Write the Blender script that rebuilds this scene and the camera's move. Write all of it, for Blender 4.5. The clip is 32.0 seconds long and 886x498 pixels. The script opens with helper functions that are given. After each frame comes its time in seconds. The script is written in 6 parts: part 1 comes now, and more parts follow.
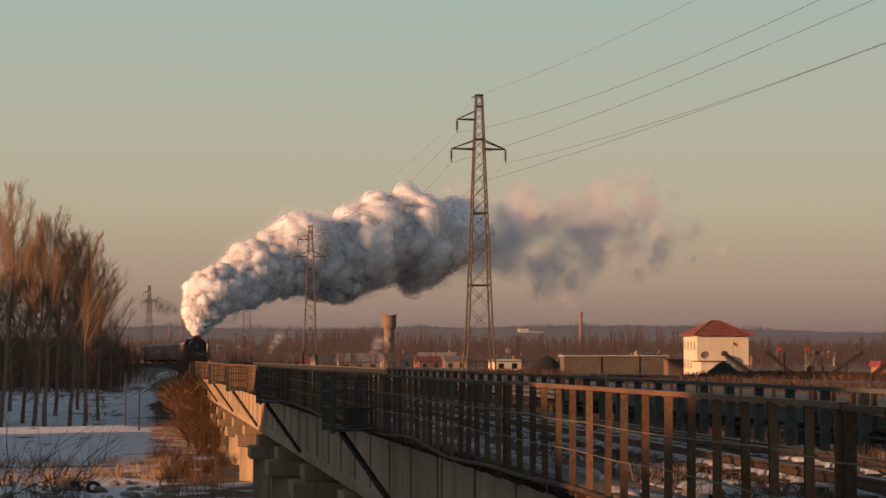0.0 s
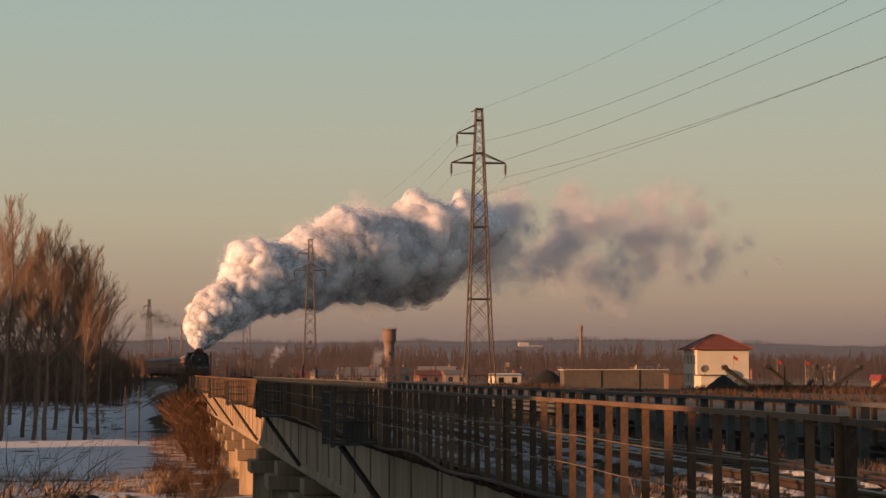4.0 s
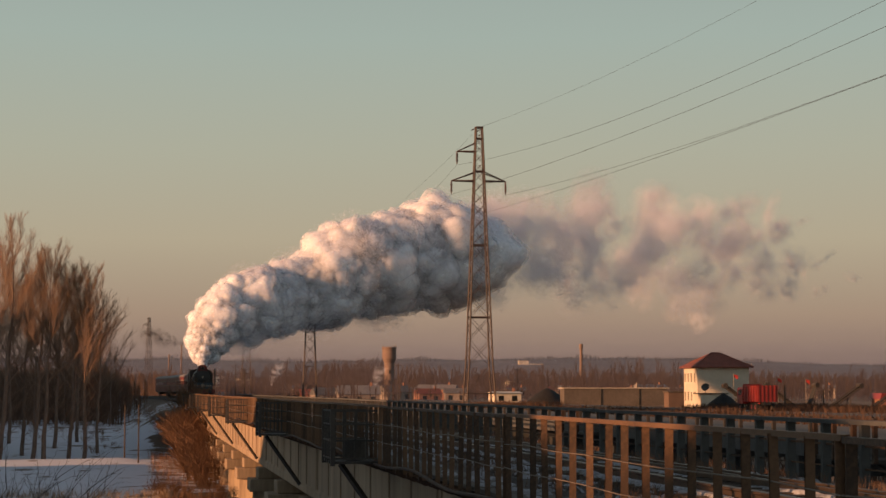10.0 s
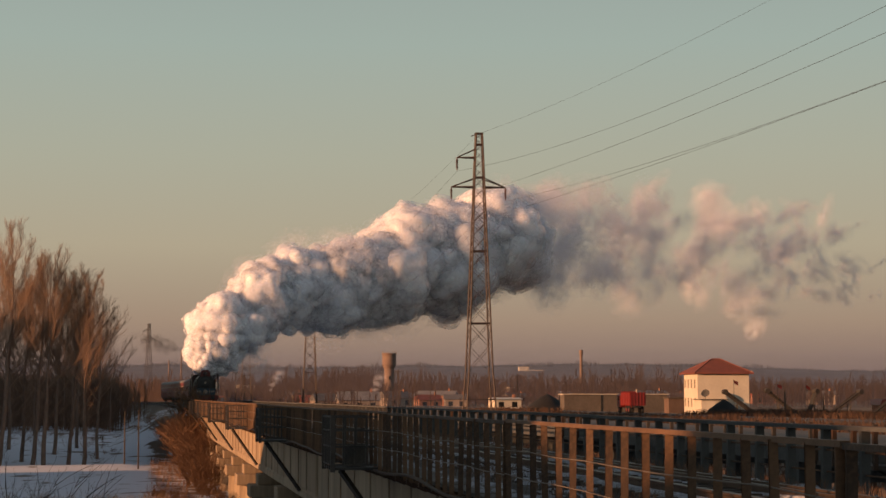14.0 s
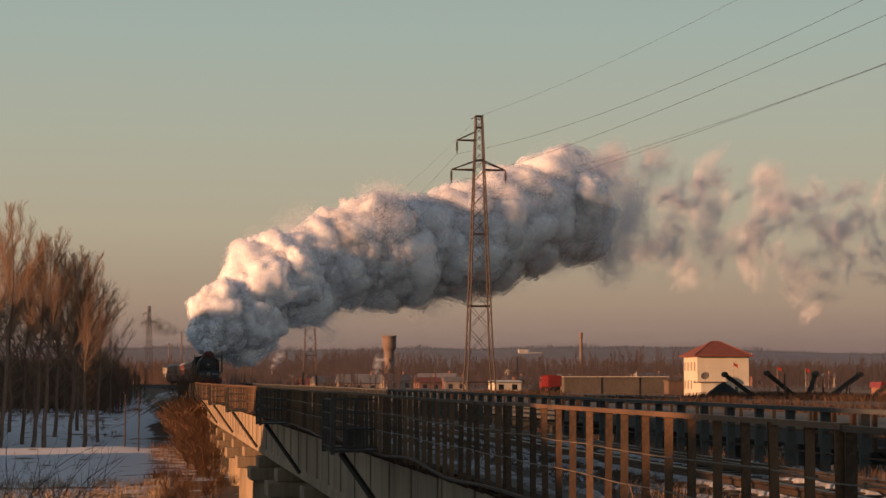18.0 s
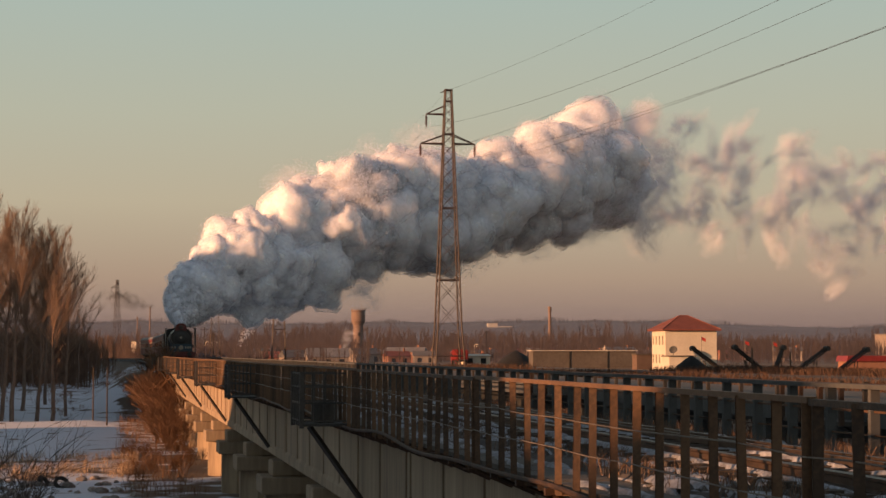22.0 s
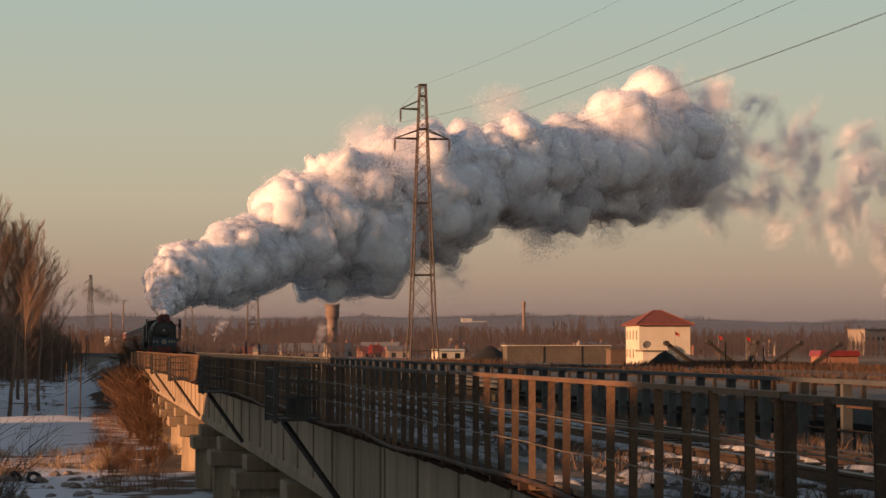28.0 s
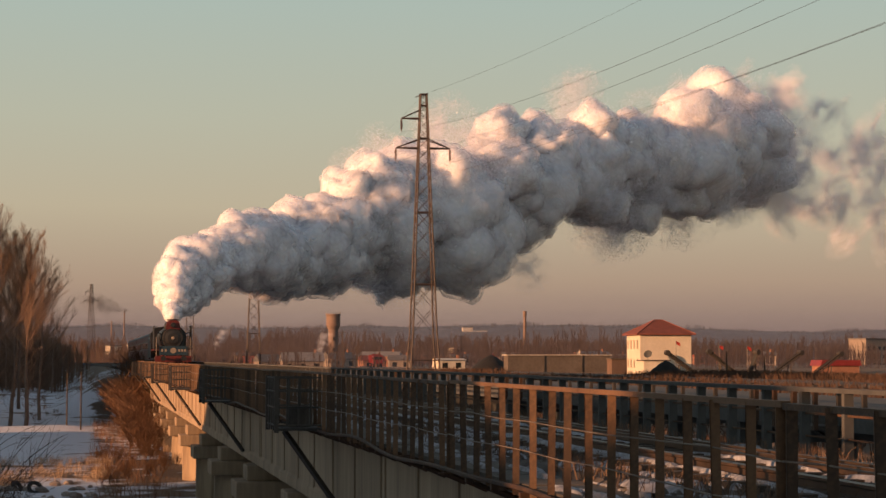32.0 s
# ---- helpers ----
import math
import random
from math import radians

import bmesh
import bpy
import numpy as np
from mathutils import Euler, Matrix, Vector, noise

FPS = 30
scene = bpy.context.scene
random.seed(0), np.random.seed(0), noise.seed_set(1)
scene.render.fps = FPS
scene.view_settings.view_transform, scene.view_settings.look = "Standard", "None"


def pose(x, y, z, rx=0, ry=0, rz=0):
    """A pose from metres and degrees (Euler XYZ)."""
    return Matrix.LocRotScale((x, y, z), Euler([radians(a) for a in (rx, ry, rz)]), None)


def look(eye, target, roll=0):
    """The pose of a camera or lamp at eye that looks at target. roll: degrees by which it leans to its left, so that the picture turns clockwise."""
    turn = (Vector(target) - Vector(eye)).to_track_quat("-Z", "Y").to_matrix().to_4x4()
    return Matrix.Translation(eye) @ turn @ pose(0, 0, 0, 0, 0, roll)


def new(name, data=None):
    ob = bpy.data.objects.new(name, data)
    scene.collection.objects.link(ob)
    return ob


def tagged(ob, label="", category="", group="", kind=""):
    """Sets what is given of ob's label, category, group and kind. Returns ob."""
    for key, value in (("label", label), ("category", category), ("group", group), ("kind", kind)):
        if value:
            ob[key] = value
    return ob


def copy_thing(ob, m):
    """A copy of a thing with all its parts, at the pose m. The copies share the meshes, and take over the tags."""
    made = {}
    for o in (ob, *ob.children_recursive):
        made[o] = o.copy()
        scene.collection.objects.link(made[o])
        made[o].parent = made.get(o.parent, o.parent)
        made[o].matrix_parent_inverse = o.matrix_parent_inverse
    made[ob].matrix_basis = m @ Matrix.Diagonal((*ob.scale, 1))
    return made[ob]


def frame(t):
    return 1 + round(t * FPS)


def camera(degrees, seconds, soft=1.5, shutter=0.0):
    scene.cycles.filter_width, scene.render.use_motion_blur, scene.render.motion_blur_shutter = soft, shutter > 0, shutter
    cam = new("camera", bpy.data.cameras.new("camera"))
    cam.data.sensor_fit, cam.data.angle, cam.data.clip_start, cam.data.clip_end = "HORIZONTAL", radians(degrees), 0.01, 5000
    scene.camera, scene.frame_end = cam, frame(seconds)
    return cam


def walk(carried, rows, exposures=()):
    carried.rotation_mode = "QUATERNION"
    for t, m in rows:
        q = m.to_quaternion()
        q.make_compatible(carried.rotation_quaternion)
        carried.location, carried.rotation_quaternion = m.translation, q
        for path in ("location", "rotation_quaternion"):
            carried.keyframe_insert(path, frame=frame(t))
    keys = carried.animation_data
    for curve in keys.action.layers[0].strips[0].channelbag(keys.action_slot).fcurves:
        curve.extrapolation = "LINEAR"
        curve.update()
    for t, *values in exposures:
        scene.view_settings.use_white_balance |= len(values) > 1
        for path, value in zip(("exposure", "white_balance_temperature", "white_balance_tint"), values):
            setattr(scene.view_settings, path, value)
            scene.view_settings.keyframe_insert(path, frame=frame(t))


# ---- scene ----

# ---------------- camera ----------------
EYE = 6.8          # the eye above the river flats
cam = camera(28.56, 32.0, soft=1.5)
PATH = [
    (0, pose(0, 0, EYE, 93.585, 0, -9.710)),
    (0.5, pose(0, 0, EYE, 93.641, 0, -9.710)),
    (1, pose(0, 0, EYE, 93.698, 0, -9.710)),
    (1.5, pose(0, 0, EYE, 93.756, 0, -9.710)),
    (2, pose(0, 0, EYE, 93.812, 0, -9.710)),
    (2.5, pose(0, 0, EYE, 93.842, 0, -9.710)),
    (3, pose(0, 0, EYE, 93.927, 0, -9.710)),
    (3.5, pose(0, 0, EYE, 93.983, 0, -9.710)),
    (5.5, pose(0, 0, EYE, 94.210, 0, -9.710)),
    (6, pose(0, 0, EYE, 94.242, 0, -9.710)),
    (6.5, pose(0, 0, EYE, 94.297, 0, -9.710)),
    (7, pose(0, 0, EYE, 94.355, 0, -9.710)),
    (7.5, pose(0, 0, EYE, 94.411, 0, -9.710)),
    (8, pose(0, 0, EYE, 94.469, 0, -9.710)),
    (8.5, pose(0, 0, EYE, 94.497, 0, -9.710)),
    (9, pose(0, 0, EYE, 94.554, 0, -9.710)),
    (9.5, pose(0, 0, EYE, 94.610, 0, -9.710)),
    (10, pose(0, 0, EYE, 94.640, 0, -9.710)),
    (10.5, pose(0, 0, EYE, 94.697, 0, -9.710)),
    (11, pose(0, 0, EYE, 94.753, 0, -9.710)),
    (11.5, pose(0, 0, EYE, 94.781, 0, -9.710)),
    (12, pose(0, 0, EYE, 94.811, 0, -9.710)),
    (12.5, pose(0, 0, EYE, 94.867, 0, -9.710)),
    (13, pose(0, 0, EYE, 94.839, 0, -9.710)),
    (13.5, pose(0, 0, EYE, 94.839, 0, -9.710)),
    (14, pose(0, 0, EYE, 94.839, 0, -9.710)),
    (14.5, pose(0, 0, EYE, 94.867, 0, -9.738)),
    (16.5, pose(0, 0, EYE, 94.640, 0, -9.683)),
    (17, pose(0, 0, EYE, 94.497, 0, -9.683)),
    (17.5, pose(0, 0, EYE, 94.325, 0, -9.683)),
    (18, pose(0, 0, EYE, 94.270, 0, -9.710)),
    (18.5, pose(0, 0, EYE, 94.210, 0, -9.710)),
    (19, pose(0, 0, EYE, 94.154, 0, -9.738)),
    (19.5, pose(0, 0, EYE, 94.071, 0, -9.795)),
    (20, pose(0, 0, EYE, 94.041, 0, -9.880)),
    (20.5, pose(0, 0, EYE, 93.985, 0, -10.078)),
    (21, pose(0, 0, EYE, 93.814, 0, -10.248)),
    (21.5, pose(0, 0, EYE, 93.613, 0, -10.476)),
    (22, pose(0, 0, EYE, 93.414, 0, -10.730)),
    (22.5, pose(0, 0, EYE, 93.328, 0, -11.047)),
    (23, pose(0, 0, EYE, 93.300, 0, -11.013)),
    (23.5, pose(0, 0, EYE, 93.300, 0, -11.042)),
    (24, pose(0, 0, EYE, 93.300, 0, -11.070)),
    (24.5, pose(0, 0, EYE, 93.300, 0, -11.070)),
    (25, pose(0, 0, EYE, 93.328, 0, -11.097)),
    (25.5, pose(0, 0, EYE, 93.300, 0, -11.097)),
    (27.5, pose(0, 0, EYE, 93.272, 0, -11.384)),
    (28, pose(0, 0, EYE, 93.245, 0, -11.579)),
    (28.5, pose(0, 0, EYE, 93.328, 0, -11.579)),
    (29, pose(0, 0, EYE, 93.444, 0, -11.553)),
    (29.5, pose(0, 0, EYE, 93.557, 0, -11.550)),
    (30, pose(0, 0, EYE, 93.557, 0, -11.550)),
    (30.5, pose(0, 0, EYE, 93.499, 0, -11.579)),
    (31, pose(0, 0, EYE, 93.529, 0, -11.579)),
    (31.5, pose(0, 0, EYE, 93.557, 0, -11.579)),
    (32, pose(0, 0, EYE, 93.557, 0, -11.550)),
]

walk(cam, PATH, [(0, 0.0), (3, -0.02), (8, -0.05), (12, -0.12), (17, -0.13), (20, -0.03), (23, 0.10), (32, 0.10)])

# ---------------- light ----------------
SUN_AZ = 108.0     # degrees to the left of the bridge's direction
SUN_EL = 8.0
to_sun = Vector((-math.sin(radians(SUN_AZ)) * math.cos(radians(SUN_EL)),
                 math.cos(radians(SUN_AZ)) * math.cos(radians(SUN_EL)), math.sin(radians(SUN_EL))))
sun_data = bpy.data.lights.new("sun", "SUN")
sun_data.energy, sun_data.angle, sun_data.color = 7.6, radians(0.6), (1.0, 0.49, 0.235)
sun = new("sun", sun_data)
sun.matrix_world = look((0, 0, 60), Vector((0, 0, 60)) - to_sun)

world = bpy.data.worlds.new("sky")
scene.world = world
world.use_nodes = True
wn, wl = world.node_tree.nodes, world.node_tree.links
wn.clear()
w_out = wn.new("ShaderNodeOutputWorld")
w_bg = wn.new("ShaderNodeBackground")
w_sky = wn.new("ShaderNodeTexSky")
w_sky.sky_type, w_sky.sun_disc = "NISHITA", False
w_sky.sun_elevation, w_sky.sun_rotation = radians(SUN_EL), radians(-SUN_AZ)
w_sky.dust_density, w_sky.air_density = 3.0, 1.2
w_scale = wn.new("ShaderNodeVectorMath")
w_scale.operation, w_scale.inputs["Scale"].default_value = "SCALE", 0.08
wl.new(w_sky.outputs[0], w_scale.inputs[0])
w_co = wn.new("ShaderNodeTexCoord")
w_sep = wn.new("ShaderNodeSeparateXYZ")
wl.new(w_co.outputs["Generated"], w_sep.inputs[0])
w_ramp = wn.new("ShaderNodeValToRGB")
# winter haze: dusky rose at the horizon, straw above it, then grey-green to a dull blue zenith
HAZE = [(0.0, (0.25, 0.165, 0.145)), (0.016, (0.30, 0.20, 0.165)), (0.042, (0.40, 0.285, 0.205)), (0.085, (0.485, 0.412, 0.292)),
        (0.135, (0.455, 0.452, 0.352)), (0.20, (0.395, 0.465, 0.412)), (0.40, (0.23, 0.285, 0.315)), (1.0, (0.10, 0.115, 0.165))]
ramp = w_ramp.color_ramp
ramp.elements[0].position, ramp.elements[0].color = HAZE[0][0], (*HAZE[0][1], 1)
ramp.elements[1].position, ramp.elements[1].color = HAZE[-1][0], (*HAZE[-1][1], 1)
for pos, col in HAZE[1:-1]:
    ramp.elements.new(pos).color = (*col, 1)
wl.new(w_sep.outputs["Z"], w_ramp.inputs[0])
w_mix = wn.new("ShaderNodeMix")
w_mix.data_type = "RGBA"
w_mix.inputs["Factor"].default_value = 0.97
wl.new(w_scale.outputs[0], w_mix.inputs["A"])
wl.new(w_ramp.outputs[0], w_mix.inputs["B"])
wl.new(w_mix.outputs["Result"], w_bg.inputs["Color"])
w_bg.inputs["Strength"].default_value = 1.0
wl.new(w_bg.outputs[0], w_out.inputs[0])


# ---------------- materials ----------------
def material(name, dark, light, scale=4.0, rough=0.8, metal=0.0, bump=0.15, fine=6.0, vary=0.0, stretch=(1, 1, 1), clear=0.0):
    """Two tones by noise at two scales, with fine relief; vary: a shade of its own for every piece."""
    m = bpy.data.materials.new(name)
    m.use_nodes = True
    n, l = m.node_tree.nodes, m.node_tree.links
    b = n["Principled BSDF"]
    co = n.new("ShaderNodeTexCoord")
    mp = n.new("ShaderNodeMapping")
    mp.inputs["Scale"].default_value = stretch
    l.new(co.outputs["Object"], mp.inputs[0])
    big, small = n.new("ShaderNodeTexNoise"), n.new("ShaderNodeTexNoise")
    big.inputs["Scale"].default_value, small.inputs["Scale"].default_value = scale, scale * fine
    big.inputs["Detail"].default_value, small.inputs["Detail"].default_value = 5, 4
    l.new(mp.outputs[0], big.inputs["Vector"])
    l.new(mp.outputs[0], small.inputs["Vector"])
    mix = n.new("ShaderNodeMath")
    mix.operation = "MULTIPLY_ADD"
    mix.inputs[1].default_value = 0.4
    l.new(small.outputs["Fac"], mix.inputs[0])
    low = n.new("ShaderNodeMath")
    low.operation = "MULTIPLY"
    low.inputs[1].default_value = 0.6
    l.new(big.outputs["Fac"], low.inputs[0])
    l.new(low.outputs[0], mix.inputs[2])
    last = mix.outputs[0]
    if vary:
        info = n.new("ShaderNodeObjectInfo")
        add = n.new("ShaderNodeMath")
        add.operation = "MULTIPLY_ADD"
        add.inputs[1].default_value = vary
        l.new(info.outputs["Random"], add.inputs[0])
        l.new(last, add.inputs[2])
        sub = n.new("ShaderNodeMath")
        sub.operation = "SUBTRACT"
        sub.inputs[1].default_value = vary / 2
        l.new(add.outputs[0], sub.inputs[0])
        last = sub.outputs[0]
    r = n.new("ShaderNodeValToRGB")
    r.color_ramp.elements[0].position, r.color_ramp.elements[1].position = 0.32, 0.68
    r.color_ramp.elements[0].color, r.color_ramp.elements[1].color = (*dark, 1), (*light, 1)
    l.new(last, r.inputs[0])
    l.new(r.outputs[0], b.inputs["Base Color"])
    b.inputs["Roughness"].default_value, b.inputs["Metallic"].default_value = rough, metal
    b.inputs["Coat Weight"].default_value = clear
    if bump:
        bp = n.new("ShaderNodeBump")
        bp.inputs["Strength"].default_value = bump
        bp.inputs["Distance"].default_value = 0.02
        l.new(small.outputs["Fac"], bp.inputs["Height"])
        l.new(bp.outputs[0], b.inputs["Normal"])
    return m


def ground_material():
    """Snow that thins to dry grass and soil in patches."""
    m = material("ground", (0.09, 0.06, 0.04), (0.16, 0.11, 0.07), 0.5, 0.95, 0, 0.4, 12)
    n, l = m.node_tree.nodes, m.node_tree.links
    b = n["Principled BSDF"]
    soil = b.inputs["Base Color"].links[0].from_socket
    co = n.new("ShaderNodeTexCoord")
    at = n.new("ShaderNodeAttribute")
    at.attribute_name = "snow"
    ns = n.new("ShaderNodeTexNoise")
    ns.inputs["Scale"].default_value, ns.inputs["Detail"].default_value = 0.35, 8
    l.new(co.outputs["Object"], ns.inputs["Vector"])
    add = n.new("ShaderNodeMath")
    add.operation = "ADD"
    l.new(at.outputs["Fac"], add.inputs[0])
    l.new(ns.outputs["Fac"], add.inputs[1])
    r = n.new("ShaderNodeValToRGB")
    r.color_ramp.elements[0].position, r.color_ramp.elements[1].position = 0.93, 1.0
    l.new(add.outputs[0], r.inputs[0])
    mx = n.new("ShaderNodeMix")
    mx.data_type = "RGBA"
    l.new(r.outputs[0], mx.inputs["Factor"])
    l.new(soil, mx.inputs["A"])
    mx.inputs["B"].default_value = (0.58, 0.60, 0.65, 1)
    l.new(mx.outputs["Result"], b.inputs["Base Color"])
    return m


def smoke_material(name, tone, through_light, clear=0.0):
    m = bpy.data.materials.new(name)
    m.use_nodes = True
    n, l = m.node_tree.nodes, m.node_tree.links
    n.clear()
    out = n.new("ShaderNodeOutputMaterial")
    d, tr, mx = n.new("ShaderNodeBsdfDiffuse"), n.new("ShaderNodeBsdfTranslucent"), n.new("ShaderNodeMixShader")
    d.inputs["Color"].default_value, tr.inputs["Color"].default_value = (*tone, 1), (*tone, 1)
    mx.inputs[0].default_value = through_light
    l.new(d.outputs[0], mx.inputs[1])
    l.new(tr.outputs[0], mx.inputs[2])
    if clear:
        # ragged, half clear smoke
        co, ns, rg = n.new("ShaderNodeTexCoord"), n.new("ShaderNodeTexNoise"), n.new("ShaderNodeMapRange")
        ns.inputs["Scale"].default_value, ns.inputs["Detail"].default_value = 3.2, 5
        rg.inputs["From Min"].default_value, rg.inputs["From Max"].default_value = 0.35, 0.65
        rg.inputs["To Min"].default_value, rg.inputs["To Max"].default_value = clear - 0.28, min(1.0, clear + 0.28)
        l.new(co.outputs["Object"], ns.inputs["Vector"])
        l.new(ns.outputs["Fac"], rg.inputs["Value"])
        tp, mx2 = n.new("ShaderNodeBsdfTransparent"), n.new("ShaderNodeMixShader")
        l.new(rg.outputs[0], mx2.inputs[0])
        l.new(mx.outputs[0], mx2.inputs[1])
        l.new(tp.outputs[0], mx2.inputs[2])
        mx = mx2
    l.new(mx.outputs[0], out.inputs[0])
    return m


def steam_material(name, tone):
    """Dense steam: light soaks in and comes out softened."""
    m = bpy.data.materials.new(name)
    m.use_nodes = True
    b = m.node_tree.nodes["Principled BSDF"]
    b.inputs["Base Color"].default_value = (*tone, 1)
    b.inputs["Roughness"].default_value, b.inputs["Specular IOR Level"].default_value = 1.0, 0.0
    b.inputs["Subsurface Weight"].default_value = 1.0
    b.inputs["Subsurface Radius"].default_value = (1.0, 0.95, 0.9)
    b.inputs["Subsurface Scale"].default_value = 0.7
    return m


M = {}
M["ground"] = ground_material()
M["snow"] = material("snow", (0.50, 0.52, 0.57), (0.68, 0.70, 0.74), 1.2, 0.75, 0, 0.4)
M["dirty_snow"] = material("dirty_snow", (0.11, 0.098, 0.09), (0.40, 0.41, 0.45), 3.0, 0.8, 0, 0.7, 4)
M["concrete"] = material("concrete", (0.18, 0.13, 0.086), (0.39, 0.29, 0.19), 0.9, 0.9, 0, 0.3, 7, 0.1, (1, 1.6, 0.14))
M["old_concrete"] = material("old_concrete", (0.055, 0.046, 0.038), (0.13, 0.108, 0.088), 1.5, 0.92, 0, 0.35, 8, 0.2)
# very dark concrete: shade on the road bridge is put into the tone
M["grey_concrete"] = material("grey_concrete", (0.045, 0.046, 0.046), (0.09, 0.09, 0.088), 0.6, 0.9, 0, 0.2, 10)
M["rust"] = material("rust", (0.035, 0.02, 0.013), (0.10, 0.05, 0.026), 2.5, 0.75, 0.25, 0.3, 8, 0.25)
M["rust_dark"] = material("rust_dark", (0.03, 0.028, 0.026), (0.075, 0.06, 0.05), 2.0, 0.7, 0.3, 0.3, 8, 0.15)
M["fence_paint"] = material("fence_paint", (0.05, 0.028, 0.016), (0.155, 0.082, 0.041), 3.0, 0.7, 0.15, 0.25, 8, 0.35)
M["steel"] = material("steel", (0.10, 0.085, 0.075), (0.19, 0.16, 0.14), 2.0, 0.55, 0.6, 0.1, 8)
M["tower_steel"] = material("tower_steel", (0.03, 0.02, 0.017), (0.065, 0.045, 0.036), 1.5, 0.7, 0.0, 0.1, 8)
M["rail"] = material("rail", (0.055, 0.037, 0.026), (0.12, 0.078, 0.052), 3.0, 0.5, 0.6, 0.1)
M["timber"] = material("timber", (0.035, 0.026, 0.02), (0.095, 0.068, 0.048), 3.0, 0.9, 0, 0.4, 6, 0.3, (0.3, 3, 3))
M["ballast"] = material("ballast", (0.035, 0.028, 0.024), (0.10, 0.082, 0.07), 2.0, 0.95, 0, 0.6, 8, 0.3)
M["bark"] = material("bark", (0.10, 0.068, 0.052), (0.25, 0.17, 0.128), 2.0, 0.9, 0, 0.5, 6, 0.2, (2, 2, 0.5))
M["twig"] = material("twig", (0.14, 0.09, 0.06), (0.25, 0.16, 0.105), 0.6, 0.9, 0, 0.0, 6, 0.2)
M["dark_twig"] = material("dark_twig", (0.04, 0.028, 0.022), (0.09, 0.062, 0.046), 0.6, 0.9, 0, 0.0, 6, 0.2)
# blue-grey: distance haze is put into the hills' own colour
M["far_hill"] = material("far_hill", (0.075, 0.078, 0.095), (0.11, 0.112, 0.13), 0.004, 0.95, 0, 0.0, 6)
M["far_wood"] = material("far_wood", (0.07, 0.05, 0.044), (0.14, 0.10, 0.086), 0.02, 0.95, 0, 0.0, 6)
M["thicket"] = material("thicket", (0.09, 0.055, 0.038), (0.20, 0.125, 0.083), 0.05, 0.95, 0, 0.0, 6)
# brick greyed for far towers and chimneys: haze put into the tone
M["hazed_brick"] = material("hazed_brick", (0.14, 0.095, 0.078), (0.24, 0.168, 0.136), 0.6, 0.9, 0, 0.2, 8)
M["scrub"] = material("scrub", (0.105, 0.052, 0.026), (0.22, 0.118, 0.06), 0.5, 0.9, 0, 0.0, 8)
M["reed_dark"] = material("reed_dark", (0.085, 0.052, 0.034), (0.17, 0.105, 0.066), 0.3, 0.9, 0, 0.0, 8)
# darkened copy of reed_dark: the terrace's low light is in the colour
M["terrace_reed"] = material("terrace_reed", (0.045, 0.024, 0.015), (0.10, 0.055, 0.034), 0.3, 0.95, 0, 0.0, 8)
M["reed"] = material("reed", (0.26, 0.175, 0.11), (0.48, 0.35, 0.23), 0.4, 0.9, 0, 0.0, 8)
M["loco_black"] = material("loco_black", (0.012, 0.012, 0.013), (0.035, 0.033, 0.032), 1.5, 0.45, 0.2, 0.1)
M["loco_red"] = material("loco_red", (0.075, 0.010, 0.008), (0.14, 0.018, 0.014), 1.5, 0.5, 0.0, 0.05)
M["loco_blue"] = material("loco_blue", (0.010, 0.028, 0.046), (0.017, 0.044, 0.066), 1.5, 0.5, 0, 0.05)
M["coach_red"] = material("coach_red", (0.10, 0.016, 0.014), (0.17, 0.026, 0.023), 0.8, 0.45, 0, 0.05)
M["coach_cream"] = material("coach_cream", (0.50, 0.44, 0.36), (0.66, 0.58, 0.48), 0.8, 0.5, 0, 0.05)
M["dull_cream"] = material("dull_cream", (0.22, 0.18, 0.14), (0.32, 0.26, 0.21), 0.8, 0.6, 0, 0.05)
M["coach_roof"] = material("coach_roof", (0.13, 0.12, 0.12), (0.22, 0.205, 0.20), 0.8, 0.7, 0, 0.05)
M["glass"] = material("glass", (0.015, 0.018, 0.02), (0.03, 0.034, 0.036), 2.0, 0.08, 0, 0.0)
M["pale_rod"] = material("pale_rod", (0.10, 0.075, 0.055), (0.21, 0.165, 0.125), 4.0, 0.6, 0.2, 0.1)
M["white_wall"] = material("white_wall", (0.50, 0.44, 0.355), (0.66, 0.59, 0.485), 0.35, 0.85, 0, 0.1, 10)
M["red_roof"] = material("red_roof", (0.13, 0.036, 0.024), (0.22, 0.062, 0.038), 0.8, 0.8, 0, 0.3, 8)
M["brick"] = material("brick", (0.22, 0.10, 0.065), (0.36, 0.18, 0.12), 0.8, 0.9, 0, 0.3, 10, 0.2)
M["slate"] = material("slate", (0.07, 0.065, 0.065), (0.15, 0.135, 0.13), 0.8, 0.85, 0, 0.2, 8, 0.3)
M["plaster"] = material("plaster", (0.20, 0.16, 0.135), (0.32, 0.26, 0.215), 0.25, 0.9, 0, 0.15, 10, 0.2)
# plaster darkened for the warehouse: its lack of sun is painted in
M["shed_wall"] = material("shed_wall", (0.085, 0.07, 0.06), (0.15, 0.125, 0.105), 0.25, 0.9, 0, 0.15, 10, 0.2)
M["coal"] = material("coal", (0.004, 0.004, 0.004), (0.016, 0.014, 0.013), 1.5, 0.85, 0, 0.7, 8)
M["brown_wall"] = material("brown_wall", (0.10, 0.065, 0.05), (0.16, 0.105, 0.08), 0.5, 0.9, 0, 0.2, 9, 0.1)
M["truck_red"] = material("truck_red", (0.15, 0.016, 0.014), (0.24, 0.026, 0.022), 0.8, 0.4, 0, 0.05)
